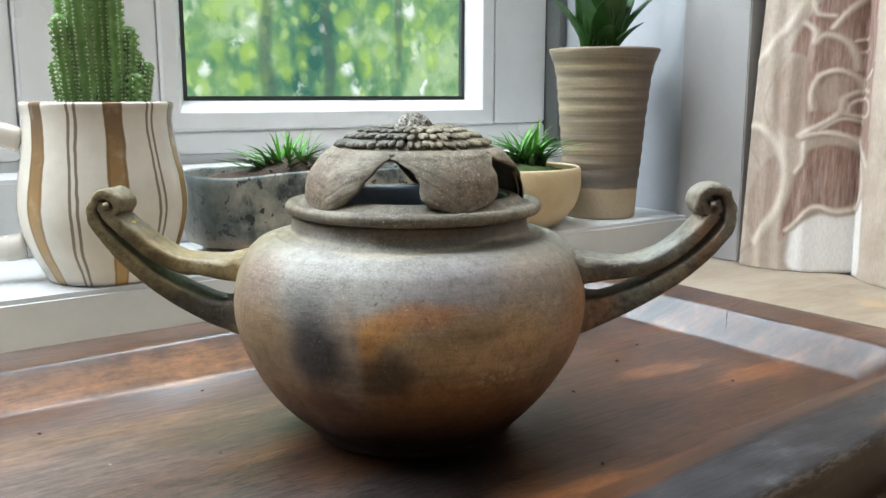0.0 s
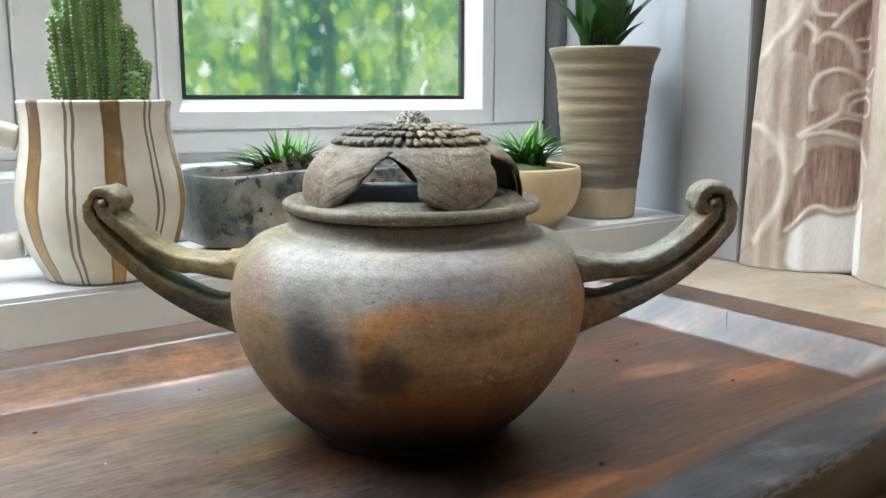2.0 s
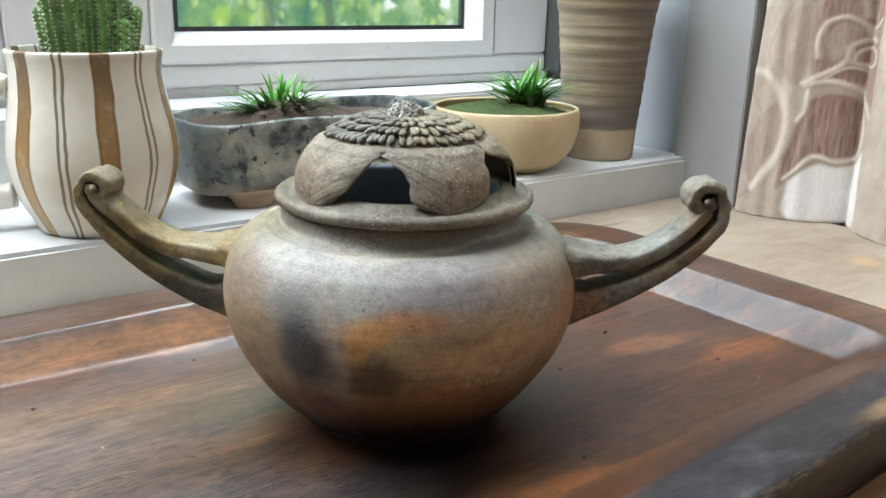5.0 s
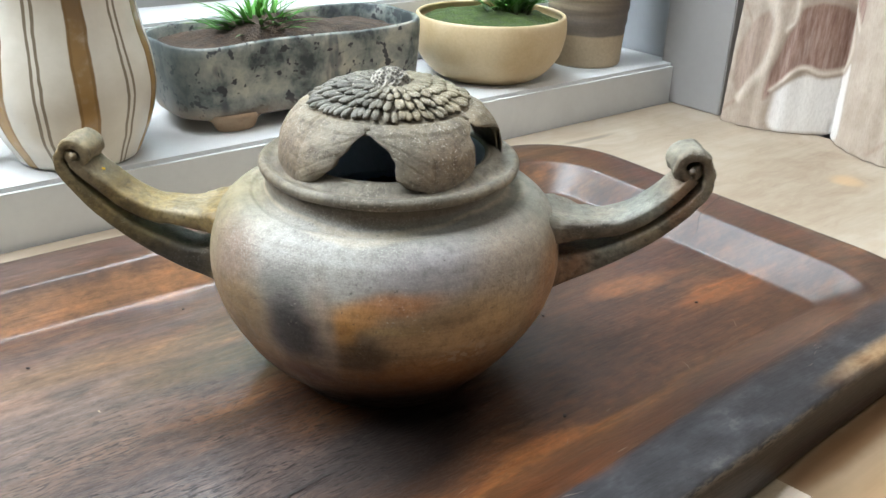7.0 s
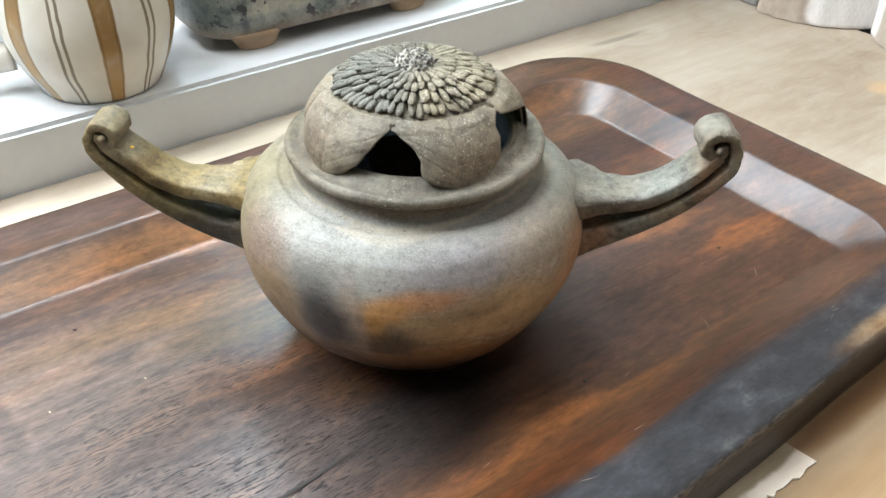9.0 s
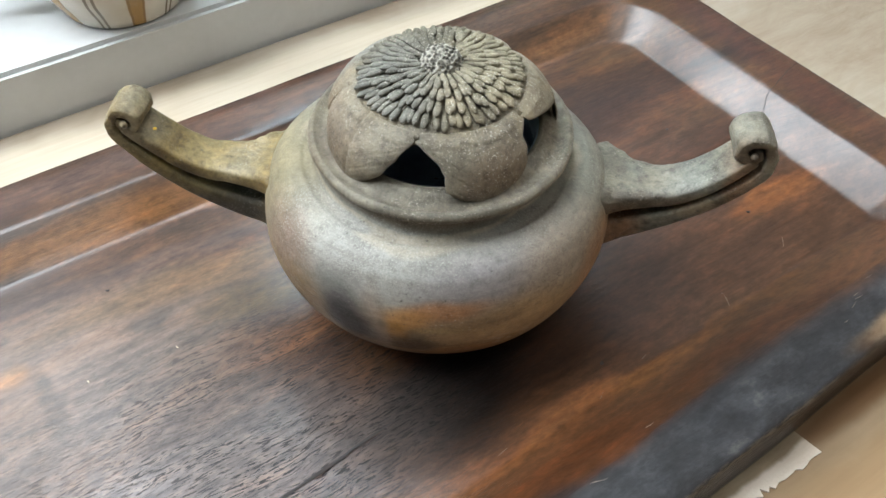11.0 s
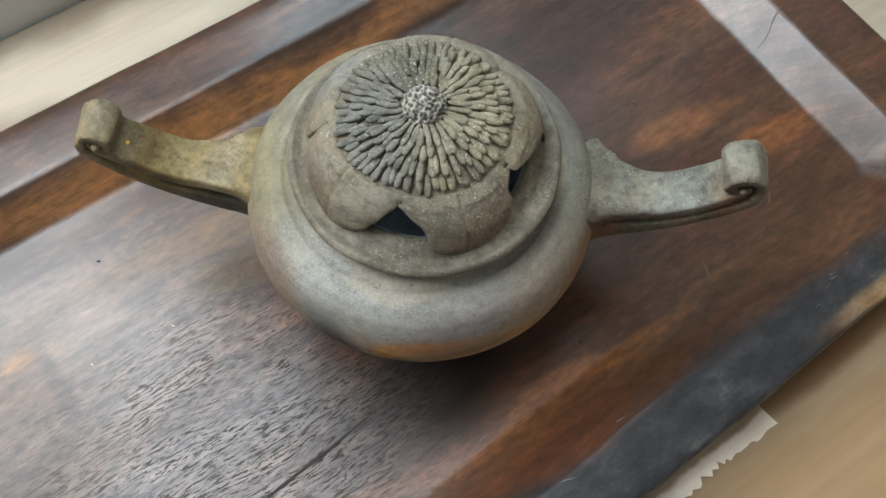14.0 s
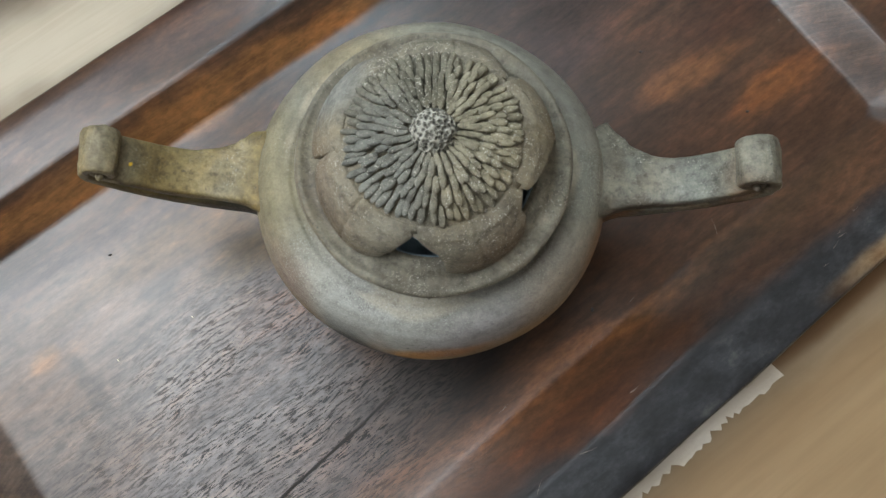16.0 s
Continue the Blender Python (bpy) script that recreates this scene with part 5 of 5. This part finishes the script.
def mug():
    m = thing("striped_mug", (0.1165, 0.431, SILL), "cream glazed mug with brown painted stripes, used as planter", "mug")
    outer = [(0.001, 0.0012), (0.024, 0.001), (0.0275, 0.0002), (0.0292, 0.0012), (0.0318, 0.006), (0.0365, 0.015), (0.0400, 0.026), (0.0412, 0.036), (0.0400, 0.048), (0.0375, 0.060), (0.0358, 0.071), (0.0358, 0.078), (0.0366, 0.0822), (0.0360, 0.0834), (0.0346, 0.0828), (0.0335, 0.074), (0.033, 0.068), (0.001, 0.068)]
    v, f = lathe([(r * 0.935, z) for r, z in outer], 64, 0.0006, 30.0, 4)
    part("cup", mesh_of("cup", v, f, M_MUG), m)
    d = Vector((math.cos(radians(163)), math.sin(radians(163)), 0))
    pts = [d * 0.0345 + Vector((0, 0, 0.066)), d * 0.046 + Vector((0, 0, 0.069)), d * 0.060 + Vector((0, 0, 0.062)), d * 0.0655 + Vector((0, 0, 0.045)), d * 0.060 + Vector((0, 0, 0.026)), d * 0.048 + Vector((0, 0, 0.0165)), d * 0.036 + Vector((0, 0, 0.017))]
    v, f = tube(pts, lambda k: 0.0052 - 0.0008 * math.sin(math.pi * k), 12, 6, 1.3)
    part("handle", mesh_of("handle", v, f, M_GLAZE), m, "cream glazed loop handle")
    v, f = lathe([(0.0005, 0.0735), (0.02, 0.0738), (0.0312, 0.0728), (0.0312, 0.0690)], 32, 0.0, 1)
    v = [p + Vector((0, 0, 0.0012 * noise.noise(p * 300))) for p in v]
    part("soil", mesh_of("soil", v, f, M_SOIL), m, "dark potting soil")


mug()


def cactus():
    c = thing("columnar_cactus", (0.1165, 0.431, SILL + 0.0730), "cluster of ribbed green columnar cacti with pale spines", "cactus")
    rnd = random.Random(5)
    for x, y, h, r, tilt in ((-0.0120, -0.004, 0.050, 0.0036, -7), (-0.0065, -0.006, 0.076, 0.0047, -3), (0.0005, -0.004, 0.080, 0.0045, 0), (0.0065, -0.006, 0.072, 0.0047, 1), (-0.006, 0.006, 0.070, 0.0046, -4), (0.003, 0.008, 0.066, 0.0046, 1),
                             (0.0122, -0.006, 0.046, 0.0037, 4), (0.0158, -0.003, 0.035, 0.0029, 6), (0.0178, -0.007, 0.030, 0.0024, 10), (0.0135, -0.010, 0.024, 0.0040, 4), (-0.0125, 0.002, 0.030, 0.0034, -9)):
        ribs, n, m = 8, 48, 64
        turn = Euler((0, radians(tilt), rnd.uniform(0, 1))).to_matrix()

        def at(i, j):
            k = j / (m - 1)
            a = 2 * math.pi * i / n
            rr = r * (0.86 + 0.14 * min(1, k * 4)) * math.sqrt(max(0.0, 1 - max(0, (k - 0.86) / 0.14) ** 2.2)) * (1 + 0.14 * math.cos(ribs * a))
            bump = 1 + 0.24 * math.cos(k * h * 2 * math.pi / 0.0036 + (math.pi if round(ribs * a / (2 * math.pi)) % 2 else 0)) * max(0, math.cos(ribs * a))
            return Vector((x, y, 0)) + turn @ Vector((rr * bump * math.cos(a), rr * bump * math.sin(a), h * k))
        v, f = grid(at, n, m, True)
        col = part("column", mesh_of("column", v, f, M_CACTUS), c)
        vs, fs = [], []
        for q in range(ribs):
            a = 2 * math.pi * q / ribs
            z = 0.003
            while z < h * 0.98:
                k = z / h
                rr = r * 1.2 * math.sqrt(max(0.05, 1 - max(0, (k - 0.86) / 0.14) ** 2.2))
                base = Vector((rr * math.cos(a), rr * math.sin(a), z))
                for e in range(9):
                    d = (Vector((math.cos(a), math.sin(a), 0)) * 0.6 + Vector((rnd.uniform(-1, 1), rnd.uniform(-1, 1), rnd.uniform(-1, 1)))).normalized() * rnd.uniform(0.0006, 0.0013)
                    s = d.orthogonal().normalized() * 0.00030
                    i0 = len(vs)
                    vs += [Vector((x, y, 0)) + turn @ (base - s), Vector((x, y, 0)) + turn @ (base + s), Vector((x, y, 0)) + turn @ (base + d)]
                    fs.append((i0, i0 + 1, i0 + 2))
                z += 0.0018
        part("spine_cover", mesh_of("spine_cover", vs, fs, M_SPINE, False), col, "pale short spines")


cactus()


def blades(count, spread_r, height, seed, width, bias=(0, 0)):
    """Thin arched blades of grass that rise from one small clump."""
    rnd = random.Random(seed)
    vs, fs = [], []
    for k in range(count):
        a = rnd.uniform(0, 2 * math.pi)
        reach = spread_r * rnd.uniform(0.1, 1.0)
        h = height * rnd.uniform(0.45, 1.0) * (1 - 0.35 * reach / spread_r)
        d = Vector((math.cos(a), math.sin(a), 0))
        d0 = Vector((bias[0], bias[1], 0)) * rnd.random() + Vector((rnd.gauss(0, 0.004), rnd.gauss(0, 0.003), 0))
        s = Vector((-d.y, d.x, 0))
        n = len(vs)
        steps = 6
        for j in range(steps):
            t = j / (steps - 1)
            p = d0 + d * reach * t ** 1.4 + Vector((0, 0, h * (1.35 * t - 0.35 * t * t * (1 + reach / spread_r))))
            w = width * (1 - t) ** 0.6 * 0.5 + 0.00008
            vs += [p - s * w, p + Vector((0, 0, -w * 0.5)), p + s * w]
        for j in range(steps - 1):
            b = n + 3 * j
            fs += [(b, b + 1, b + 4, b + 3), (b + 1, b + 2, b + 5, b + 4)]
    return vs, fs


def rounded_rect(x, y, r, n):
    pts = []
    for cx, cy, a0 in ((x - r, -y + r, -90), (x - r, y - r, 0), (-x + r, y - r, 90), (-x + r, -y + r, 180)):
        for k in range(n):
            a = radians(a0 + 90 * k / (n - 1))
            pts.append(Vector((cx + r * math.cos(a), cy + r * math.sin(a), 0)))
    out = []
    for a, b in zip(pts, pts[1:] + pts[:1]):
        m = 8 if (b - a).length > 0.015 else 1
        out += [a + (b - a) * k / m for k in range(m)]
    return out


def planter():
    p = thing("bonsai_planter", (0.2415, 0.4510, SILL), "mottled grey stoneware trough planter on stubby tan feet", "planter")
    rings = [(0.0, 0.0080, 0.88), (0.0005, 0.0070, 0.90), (0.0, 0.0085, 0.93), (0.0, 0.014, 0.955), (0.0, 0.026, 0.985), (0.0, 0.037, 1.0), (0.0, 0.0412, 0.995), (0.0, 0.0425, 0.975), (0.0, 0.0415, 0.95), (0.0, 0.034, 0.93), (0.0, 0.030, 0.92)]
    hx, hy = 0.0765, 0.0345
    base = rounded_rect(hx, hy, 0.024, 8)
    n = len(base)

    def at(i, j):
        _, z, s = rings[j]
        q = base[i]
        k = 1 + 0.012 * noise.noise((q.x * 40, q.y * 40, z * 20))
        top = (0.0022 * noise.noise((q.x * 20 + 3, q.y * 20, 1)) + 0.004 + 0.012 * q.x) * min(1, z / 0.04)
        return Vector((q.x * (1 - (1 - s) * 0.5) * k, q.y * s * k, z + top))
    v, f = grid(at, n, len(rings), True)
    f.append(tuple(range(n))[::-1])
    part("trough", mesh_of("trough", v, f, M_PLANTER), p)
    inner = [Vector((q.x * 0.95, q.y * 0.90, 0)) for q in base]
    v, f = grid(lambda i, j: inner[i] * (1 - j / 6.02) + Vector((0, 0, 0.0385 + 0.0110 * j / 6 + 0.0065 * math.exp(-(((inner[i].x * (1 - j / 6.02)) + 0.022) / 0.020) ** 2) * j / 6 + 0.004 * noise.noise((inner[i] * (1 - j / 6) + Vector((5, 0, 0))) * 70))), n, 7, True)
    part("soil", mesh_of("soil", v, f, M_SOIL), p, "dark crumbly soil")
    for x in (-0.047, 0.047):
        for y in (-0.024, 0.024):
            fv, ff = lathe([(0.0002, 0.0), (0.0065, 0.0), (0.008, 0.001), (0.0095, 0.005), (0.0125, 0.0095), (0.0002, 0.0105)], 18, 0.0006, 60, 2)
            part("foot", mesh_of("foot", [Vector((q.x * 1.35 + x, q.y * 0.8 + y, q.z)) for q in fv], ff, M_TANCLAY), p, "stubby bare tan clay foot")
    g = thing("grass_tuft", (0.2125, 0.4515, SILL + 0.0385), "fresh green grass tuft growing in the stoneware trough", "grass", 0, "grass tufts")
    part("foliage", mesh_of("foliage", *blades(95, 0.042, 0.038, 1, 0.0029, (0.020, 0)), M_GRASS, False), g)


planter()


def bowl():
    b = thing("round_bowl", (0.386, 0.4480, SILL), "round buff stoneware bowl planted with moss and grass", "bowl")
    v, f = lathe([(0.001, 0.0015), (0.026, 0.0012), (0.031, 0.0), (0.0335, 0.001), (0.040, 0.006), (0.0465, 0.015), (0.0495, 0.026), (0.0496, 0.034), (0.0488, 0.0385), (0.0476, 0.0398), (0.0462, 0.0388), (0.0455, 0.033), (0.001, 0.032)], 64, 0.0008, 25, 4)
    part("pot", mesh_of("pot", v, f, M_BOWL), b)
    v, f = lathe([(0.0005, 0.040), (0.012, 0.0405), (0.028, 0.0385), (0.0400, 0.0365), (0.0455, 0.0350), (0.0455, 0.0335)], 40, 0.0, 1, 3)
    v = [p + Vector((0, 0, 0.0022 * noise.noise(p * 160) + 0.001 * noise.noise(p * 500))) for p in v]
    part("moss", mesh_of("moss", v, f, M_MOSS), b, "dark green moss cover")
    g = thing("grass_tuft", (0.391, 0.4450, SILL + 0.0385), "fresh green grass tuft growing in the buff bowl", "grass", 0, "grass tufts")
    part("foliage", mesh_of("foliage", *blades(90, 0.044, 0.038, 2, 0.0029, (0.014, -0.004)), M_GRASS, False), g)


bowl()


def tall_pot():
    t = thing("tall_pot", (0.4690, 0.4410, SILL), "tall flared brown stoneware pot with turning rings", "pot")
    prof = [(0.001, 0.001), (0.0225, 0.0008), (0.0245, 0.0), (0.0252, 0.0012)]
    for k in range(60):
        z = 0.002 + 0.113 * k / 59
        r = 0.0253 + 0.0095 * (z / 0.115) ** 1.15 + 0.0032 * max(0, (z - 0.095) / 0.02) ** 2 + (0.00028 * math.sin(z * 2 * math.pi / 0.0092) if z > 0.022 else 0)
        prof.append((r, z))
    prof += [(0.0392, 0.1175), (0.0388, 0.1190), (0.0376, 0.1185), (0.036, 0.110), (0.034, 0.104), (0.001, 0.104)]
    v, f = lathe(prof, 64, 0.0004, 30)
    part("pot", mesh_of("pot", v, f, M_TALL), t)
    v, f = lathe([(0.0005, 0.112), (0.02, 0.1118), (0.0358, 0.1105), (0.034, 0.106)], 32)
    part("soil", mesh_of("soil", [p + Vector((0, 0, 0.0015 * noise.noise(p * 250))) for p in v], f, M_SOIL), t, "dark potting soil")
    a = thing("succulent", (0.4655, 0.4420, SILL + 0.1115), "dark green succulent with broad pointed leaves in pot", "succulent")
    for ang, lean, length, wide in ((200, 0.15, 0.085, 0.022), (250, 0.42, 0.060, 0.022), (310, 0.34, 0.065, 0.023), (20, 0.25, 0.08, 0.021), (330, 0.75, 0.075, 0.012), (150, 0.7, 0.07, 0.014), (80, 0.3, 0.075, 0.02), (225, 0.65, 0.045, 0.019), (285, 0.12, 0.08, 0.02), (345, 0.45, 0.05, 0.02), (190, 0.45, 0.055, 0.024), (270, 0.30, 0.070, 0.025), (215, 0.30, 0.075, 0.024), (0, 0.55, 0.060, 0.022), (235, 0.85, 0.034, 0.018), (300, 0.80, 0.036, 0.019)):
        d = Vector((math.cos(radians(ang)), math.sin(radians(ang)), 0))
        s = Vector((-d.y, d.x, 0))
        nu, nv = 9, 12

        def at(i, j):
            t, u = j / (nv - 1), 2 * i / (nu - 1) - 1
            bend = lean * (0.5 + 0.5 * t)
            c = d * (0.005 + length * t * math.sin(bend)) + Vector((0, 0, length * t * math.cos(bend)))
            w = wide * 0.5 * (0.75 + 0.6 * t - 0.2 * t * t) * (1 - t ** 2.2) ** 0.8 + 0.0002
            return c + s * u * w + d * (0.006 * u * u - 0.004) * (1 - t)
        v, f = grid(at, nu, nv)
        back = [p - d * 0.0025 * (1 - (k // nu) / nv) - Vector((0, 0, 0.0002)) for k, p in enumerate(v)]
        k = nu * nv
        rim = [j * nu for j in range(nv)] + [(nv - 1) * nu + i for i in range(1, nu)] + [j * nu + nu - 1 for j in range(nv - 2, -1, -1)]
        part("leaf", mesh_of("leaf", v + back, f + [tuple(k + q for q in g)[::-1] for g in f] + [(p, q, q + k, p + k) for p, q in zip(rim, rim[1:])], M_ALOE), a)


tall_pot()


# ---- curtain ----
FOLD = 0.2895


def curtain_x(y, z):
    s = (y - FOLD) / 0.105
    k = abs(math.sin(math.pi * s)) ** 0.62
    return 0.5480 - 0.0345 * k + 0.0015 * math.sin(z * 9 + y * 30) + 0.0007 * math.sin(y * 520 + z * 4) * k


def near_line(points, py, pz):
    """Distance of every cloth point from a smooth line of the pattern."""
    line = [(p.x, p.y) for p in smooth_line([(y, z, 0) for y, z in points], 5)]
    best = np.full(py.shape, 9.0)
    for (ya, za), (yb, zb) in zip(line, line[1:]):
        dy, dz = yb - ya, zb - za
        t = np.clip(((py - ya) * dy + (pz - za) * dz) / max(dy * dy + dz * dz, 1e-12), 0, 1)
        best = np.minimum(best, np.hypot(py - ya - t * dy, pz - za - t * dz))
    return best


def inside(points, py, pz):
    """1 within a closed shape of the pattern, fading over its woven edge."""
    ring = [(p.x, p.y) for p in smooth_line([(y, z, 0) for y, z in points + points[:1]], 5)]
    within = np.zeros(py.shape, bool)
    for (ya, za), (yb, zb) in zip(ring, ring[1:]):
        if za != zb:
            within ^= ((za > pz) != (zb > pz)) & (py < (yb - ya) * (pz - za) / (zb - za) + ya)
    d = near_line(points + points[:1], py, pz) * np.where(within, 1, -1)
    return np.clip(d / 0.0022 + 0.5, 0, 1)


def curtain_material():
    """Jacquard: satin cream ground, mauve fill and raised cream threads, told apart by the weave itself."""
    mat, nt, b = shader("cream_jacquard", 0.6, 0.0, 0.3)
    at = nt.nodes.new("ShaderNodeAttribute")
    at.attribute_name = "weave"
    mauve, lace, satin = axis_of(nt, at.outputs["Vector"])
    p = coords(nt)
    big = noise_of(nt, p, 45.0, 5.0, 0.65)
    thread = noise_of(nt, coords(nt, (900, 900, 260)), 1.0, 3.0, 0.7)
    slub = noise_of(nt, coords(nt, (500, 500, 60)), 1.0, 3.0, 0.6)
    col = ramp(nt, big, [(0.3, (0.35, 0.285, 0.225)), (0.7, (0.45, 0.38, 0.315))])
    tone = ramp(nt, slub, [(0.3, (0.185, 0.105, 0.080)), (0.5, (0.265, 0.170, 0.135)), (0.7, (0.35, 0.255, 0.215))])
    col = blend(nt, calc(nt, "MULTIPLY", mauve, spread(nt, big, 0.25, 0.6, 0.75, 1.0)), col, tone)
    col = blend(nt, satin, col, (0.70, 0.675, 0.64))
    col = blend(nt, calc(nt, "MULTIPLY", lace, 0.85), col, (0.56, 0.49, 0.41))
    col = blend(nt, 0.3, col, ramp(nt, thread, [(0.3, (0.5, 0.47, 0.45)), (0.6, (1, 1, 1))]), "MULTIPLY")
    nt.links.new(col, b.inputs["Base Color"])
    nt.links.new(calc(nt, "SUBTRACT", 0.65, calc(nt, "MULTIPLY", satin, 0.25)), b.inputs["Roughness"])
    relief(nt, b, thread, 0.25, 0.0005)
    return mat


def curtain():
    c = thing("curtain", (0, 0, 0), "cream jacquard curtain with mauve floral medallions, hanging in folds", "curtain")
    cloth_material = curtain_material()
    ground_patches = [
        # First patch: the fold valley's shade, woven in as a mauve strip.
        ("fold_shade", [(0.0035, 0.004), (-0.003, 0.004), (-0.0035, 0.054), (-0.002, 0.110), (0.0005, 0.176), (0.0060, 0.176), (0.0030, 0.110), (0.0020, 0.054)]),
        ("mauve", [(0.051, 0.142), (0.042, 0.163), (0.031, 0.176), (0.006, 0.176), (0.004, 0.140), (0.003, 0.107), (0.003, 0.076), (0.013, 0.083), (0.026, 0.092), (0.038, 0.093), (0.042, 0.112), (0.042, 0.137)]),
        ("mauve", [(0.030, 0.084), (0.020, 0.082), (0.013, 0.072), (0.011, 0.059), (0.014, 0.048), (0.023, 0.043), (0.034, 0.045), (0.042, 0.034), (0.050, 0.020), (0.050, 0.034), (0.044, 0.061), (0.039, 0.078)]),
    ]
    leaf_patches = [
        ("palemauve", [(0.059, 0.126), (0.050, 0.136), (0.043, 0.138), (0.042, 0.116), (0.043, 0.092), (0.051, 0.089), (0.058, 0.104)]),
        ("palemauve", [(0.067, 0.065), (0.056, 0.076), (0.052, 0.061), (0.057, 0.041), (0.069, 0.022), (0.073, 0.047)]),
        ("palemauve", [(0.035, 0.108), (0.035, 0.118), (0.031, 0.126), (0.025, 0.127), (0.020, 0.123), (0.024, 0.112), (0.030, 0.104)]),
        ("satin", [(0.045, 0.026), (0.032, 0.038), (0.022, 0.037), (0.011, 0.042), (0.006, 0.050), (0.005, 0.031), (0.005, 0.003), (0.024, 0.002), (0.045, 0.003)]),
    ]
    low_lines = [
        (0.0042, [(0.042, 0.088), (0.031, 0.091), (0.020, 0.088), (0.012, 0.081), (0.004, 0.072)]),
        (0.0032, [(0.010, 0.072), (0.008, 0.056), (0.013, 0.045), (0.023, 0.040), (0.033, 0.043), (0.042, 0.033), (0.047, 0.027)]),
        (0.0062, [(0.082, 0.097), (0.064, 0.092), (0.053, 0.079), (0.048, 0.063), (0.052, 0.042), (0.066, 0.018)]),
        (0.0030, [(0.040, 0.085), (0.040, 0.073), (0.044, 0.065)]),
        (0.0036, [(0.043, 0.089), (0.033, 0.096), (0.025, 0.103), (0.023, 0.113), (0.015, 0.118), (0.008, 0.117)]),
        (0.0026, [(0.022, 0.103), (0.020, 0.110), (0.013, 0.113), (0.007, 0.110), (0.007, 0.103), (0.014, 0.101), (0.022, 0.103)]),
        (0.0026, [(0.033, 0.093), (0.023, 0.100), (0.014, 0.097)]),
    ]
    high_lines = [
        (0.0036, [(0.037, 0.106), (0.038, 0.117), (0.034, 0.127), (0.026, 0.130), (0.019, 0.126), (0.016, 0.119)]),
        (0.0040, [(0.043, 0.159), (0.038, 0.154), (0.038, 0.147), (0.033, 0.152), (0.024, 0.148), (0.020, 0.139), (0.019, 0.131)]),
        (0.0024, [(0.020, 0.148), (0.013, 0.150)]),
        (0.0024, [(0.018, 0.141), (0.011, 0.143)]),
        (0.0026, [(0.018, 0.124), (0.010, 0.125), (0.005, 0.130)]),
        (0.0060, [(0.043, 0.176), (0.048, 0.163), (0.059, 0.150), (0.071, 0.136)]),
        (0.0036, [(0.030, 0.156), (0.025, 0.164), (0.018, 0.174)]),
        (0.0034, [(0.040, 0.174), (0.037, 0.165), (0.030, 0.163)]),
    ]
    thin = [
        (0.0022, [(0.066, 0.019), (0.081, 0.004)]),
        (0.0018, [(0.077, 0.130), (0.062, 0.144), (0.051, 0.158), (0.044, 0.170)]),
        (0.0016, [(0.061, 0.096), (0.066, 0.108), (0.060, 0.124), (0.054, 0.138)]),
        (0.0016, [(0.079, 0.090), (0.071, 0.077), (0.065, 0.067)]),
        (0.0016, [(0.076, 0.034), (0.080, 0.057), (0.075, 0.075)]),
    ]

    def weave(y, z):
        py, z = (y - 0.2763) % 0.105 + 0.003, np.asarray(z)
        mauve, pale, satin, fold_shade = (np.zeros(py.shape) for _ in range(4))
        held = {"mauve": mauve, "palemauve": pale, "satin": satin, "fold_shade": fold_shade}
        for kind, pts in ground_patches + leaf_patches:
            np.maximum(held[kind], inside(pts, py, z), out=held[kind])
        mauve = np.maximum(np.where(pale > 0.02, mauve * (1 - pale) + 0.5 * pale, mauve), fold_shade * 1.0)
        lace = np.zeros(py.shape)
        for w, pts in low_lines + high_lines:
            lace = np.maximum(lace, np.clip(1.25 - near_line(pts, py, z) / (w * 0.5), 0, 1))
        for w, pts in thin:
            grey = np.clip(1.3 - near_line(pts, py, z) / (w * 0.6), 0, 1)
            mauve = np.maximum(mauve, 0.42 * grey * (1 - lace))
        return mauve, lace, satin * (1 - lace)

    def sheet(name, z0, z1, nu, nv, detail):
        ys = np.array([[0.3560 - 0.055 * (z0 + (z1 - z0) * j / (nv - 1)) - (0.640 - 0.055 * (z0 + (z1 - z0) * j / (nv - 1))) * (i / (nu - 1)) ** 1.35 for i in range(nu)] for j in range(nv)])
        zs = np.array([[z0 + (z1 - z0) * j / (nv - 1)] * nu for j in range(nv)])
        if detail:
            mauve, lace, satin = weave(ys, zs)
            lift = 0.0008 * lace - 0.0003 * mauve
        else:
            lift = np.zeros(ys.shape)
        tuck = lambda i: 0.016 * max(0.0, 1 - i / (0.03 * nu)) ** 2
        front = [Vector((curtain_x(ys[j, i], zs[j, i]) - lift[j, i] + tuck(i), ys[j, i], zs[j, i])) for j in range(nv) for i in range(nu)]
        _, fs = grid(lambda i, j: 0, nu, nv)
        k = nu * nv
        vs = front + [p + Vector((0.0014, 0, 0)) for p in front]
        rim = [j * nu for j in range(nv)]
        faces = fs + [tuple(k + q for q in g)[::-1] for g in fs] + [(a, b, b + k, a + k) for a, b in zip(rim, rim[1:])]
        me = mesh_of(name, vs, faces, cloth_material)
        if detail:
            layer = me.attributes.new("weave", "FLOAT_VECTOR", "POINT")
            flat = np.stack([mauve, lace, satin], -1).reshape(-1, 3)
            layer.data.foreach_set("vector", np.concatenate([flat, flat]).astype(np.float32).ravel())
        part(name, me, c)
    sheet("cloth", 0.0006, 0.215, 420, 230, True)
    sheet("upper_cloth", 0.2152, 1.5, 120, 24, False)


curtain()
crumb((0.0817, 0.2720, 0.0756), (0.0011, 0.0008, 0.0006), M_YELLOW, "yellow_flake", "tiny bright yellow flake stuck on the burner handle", 77)
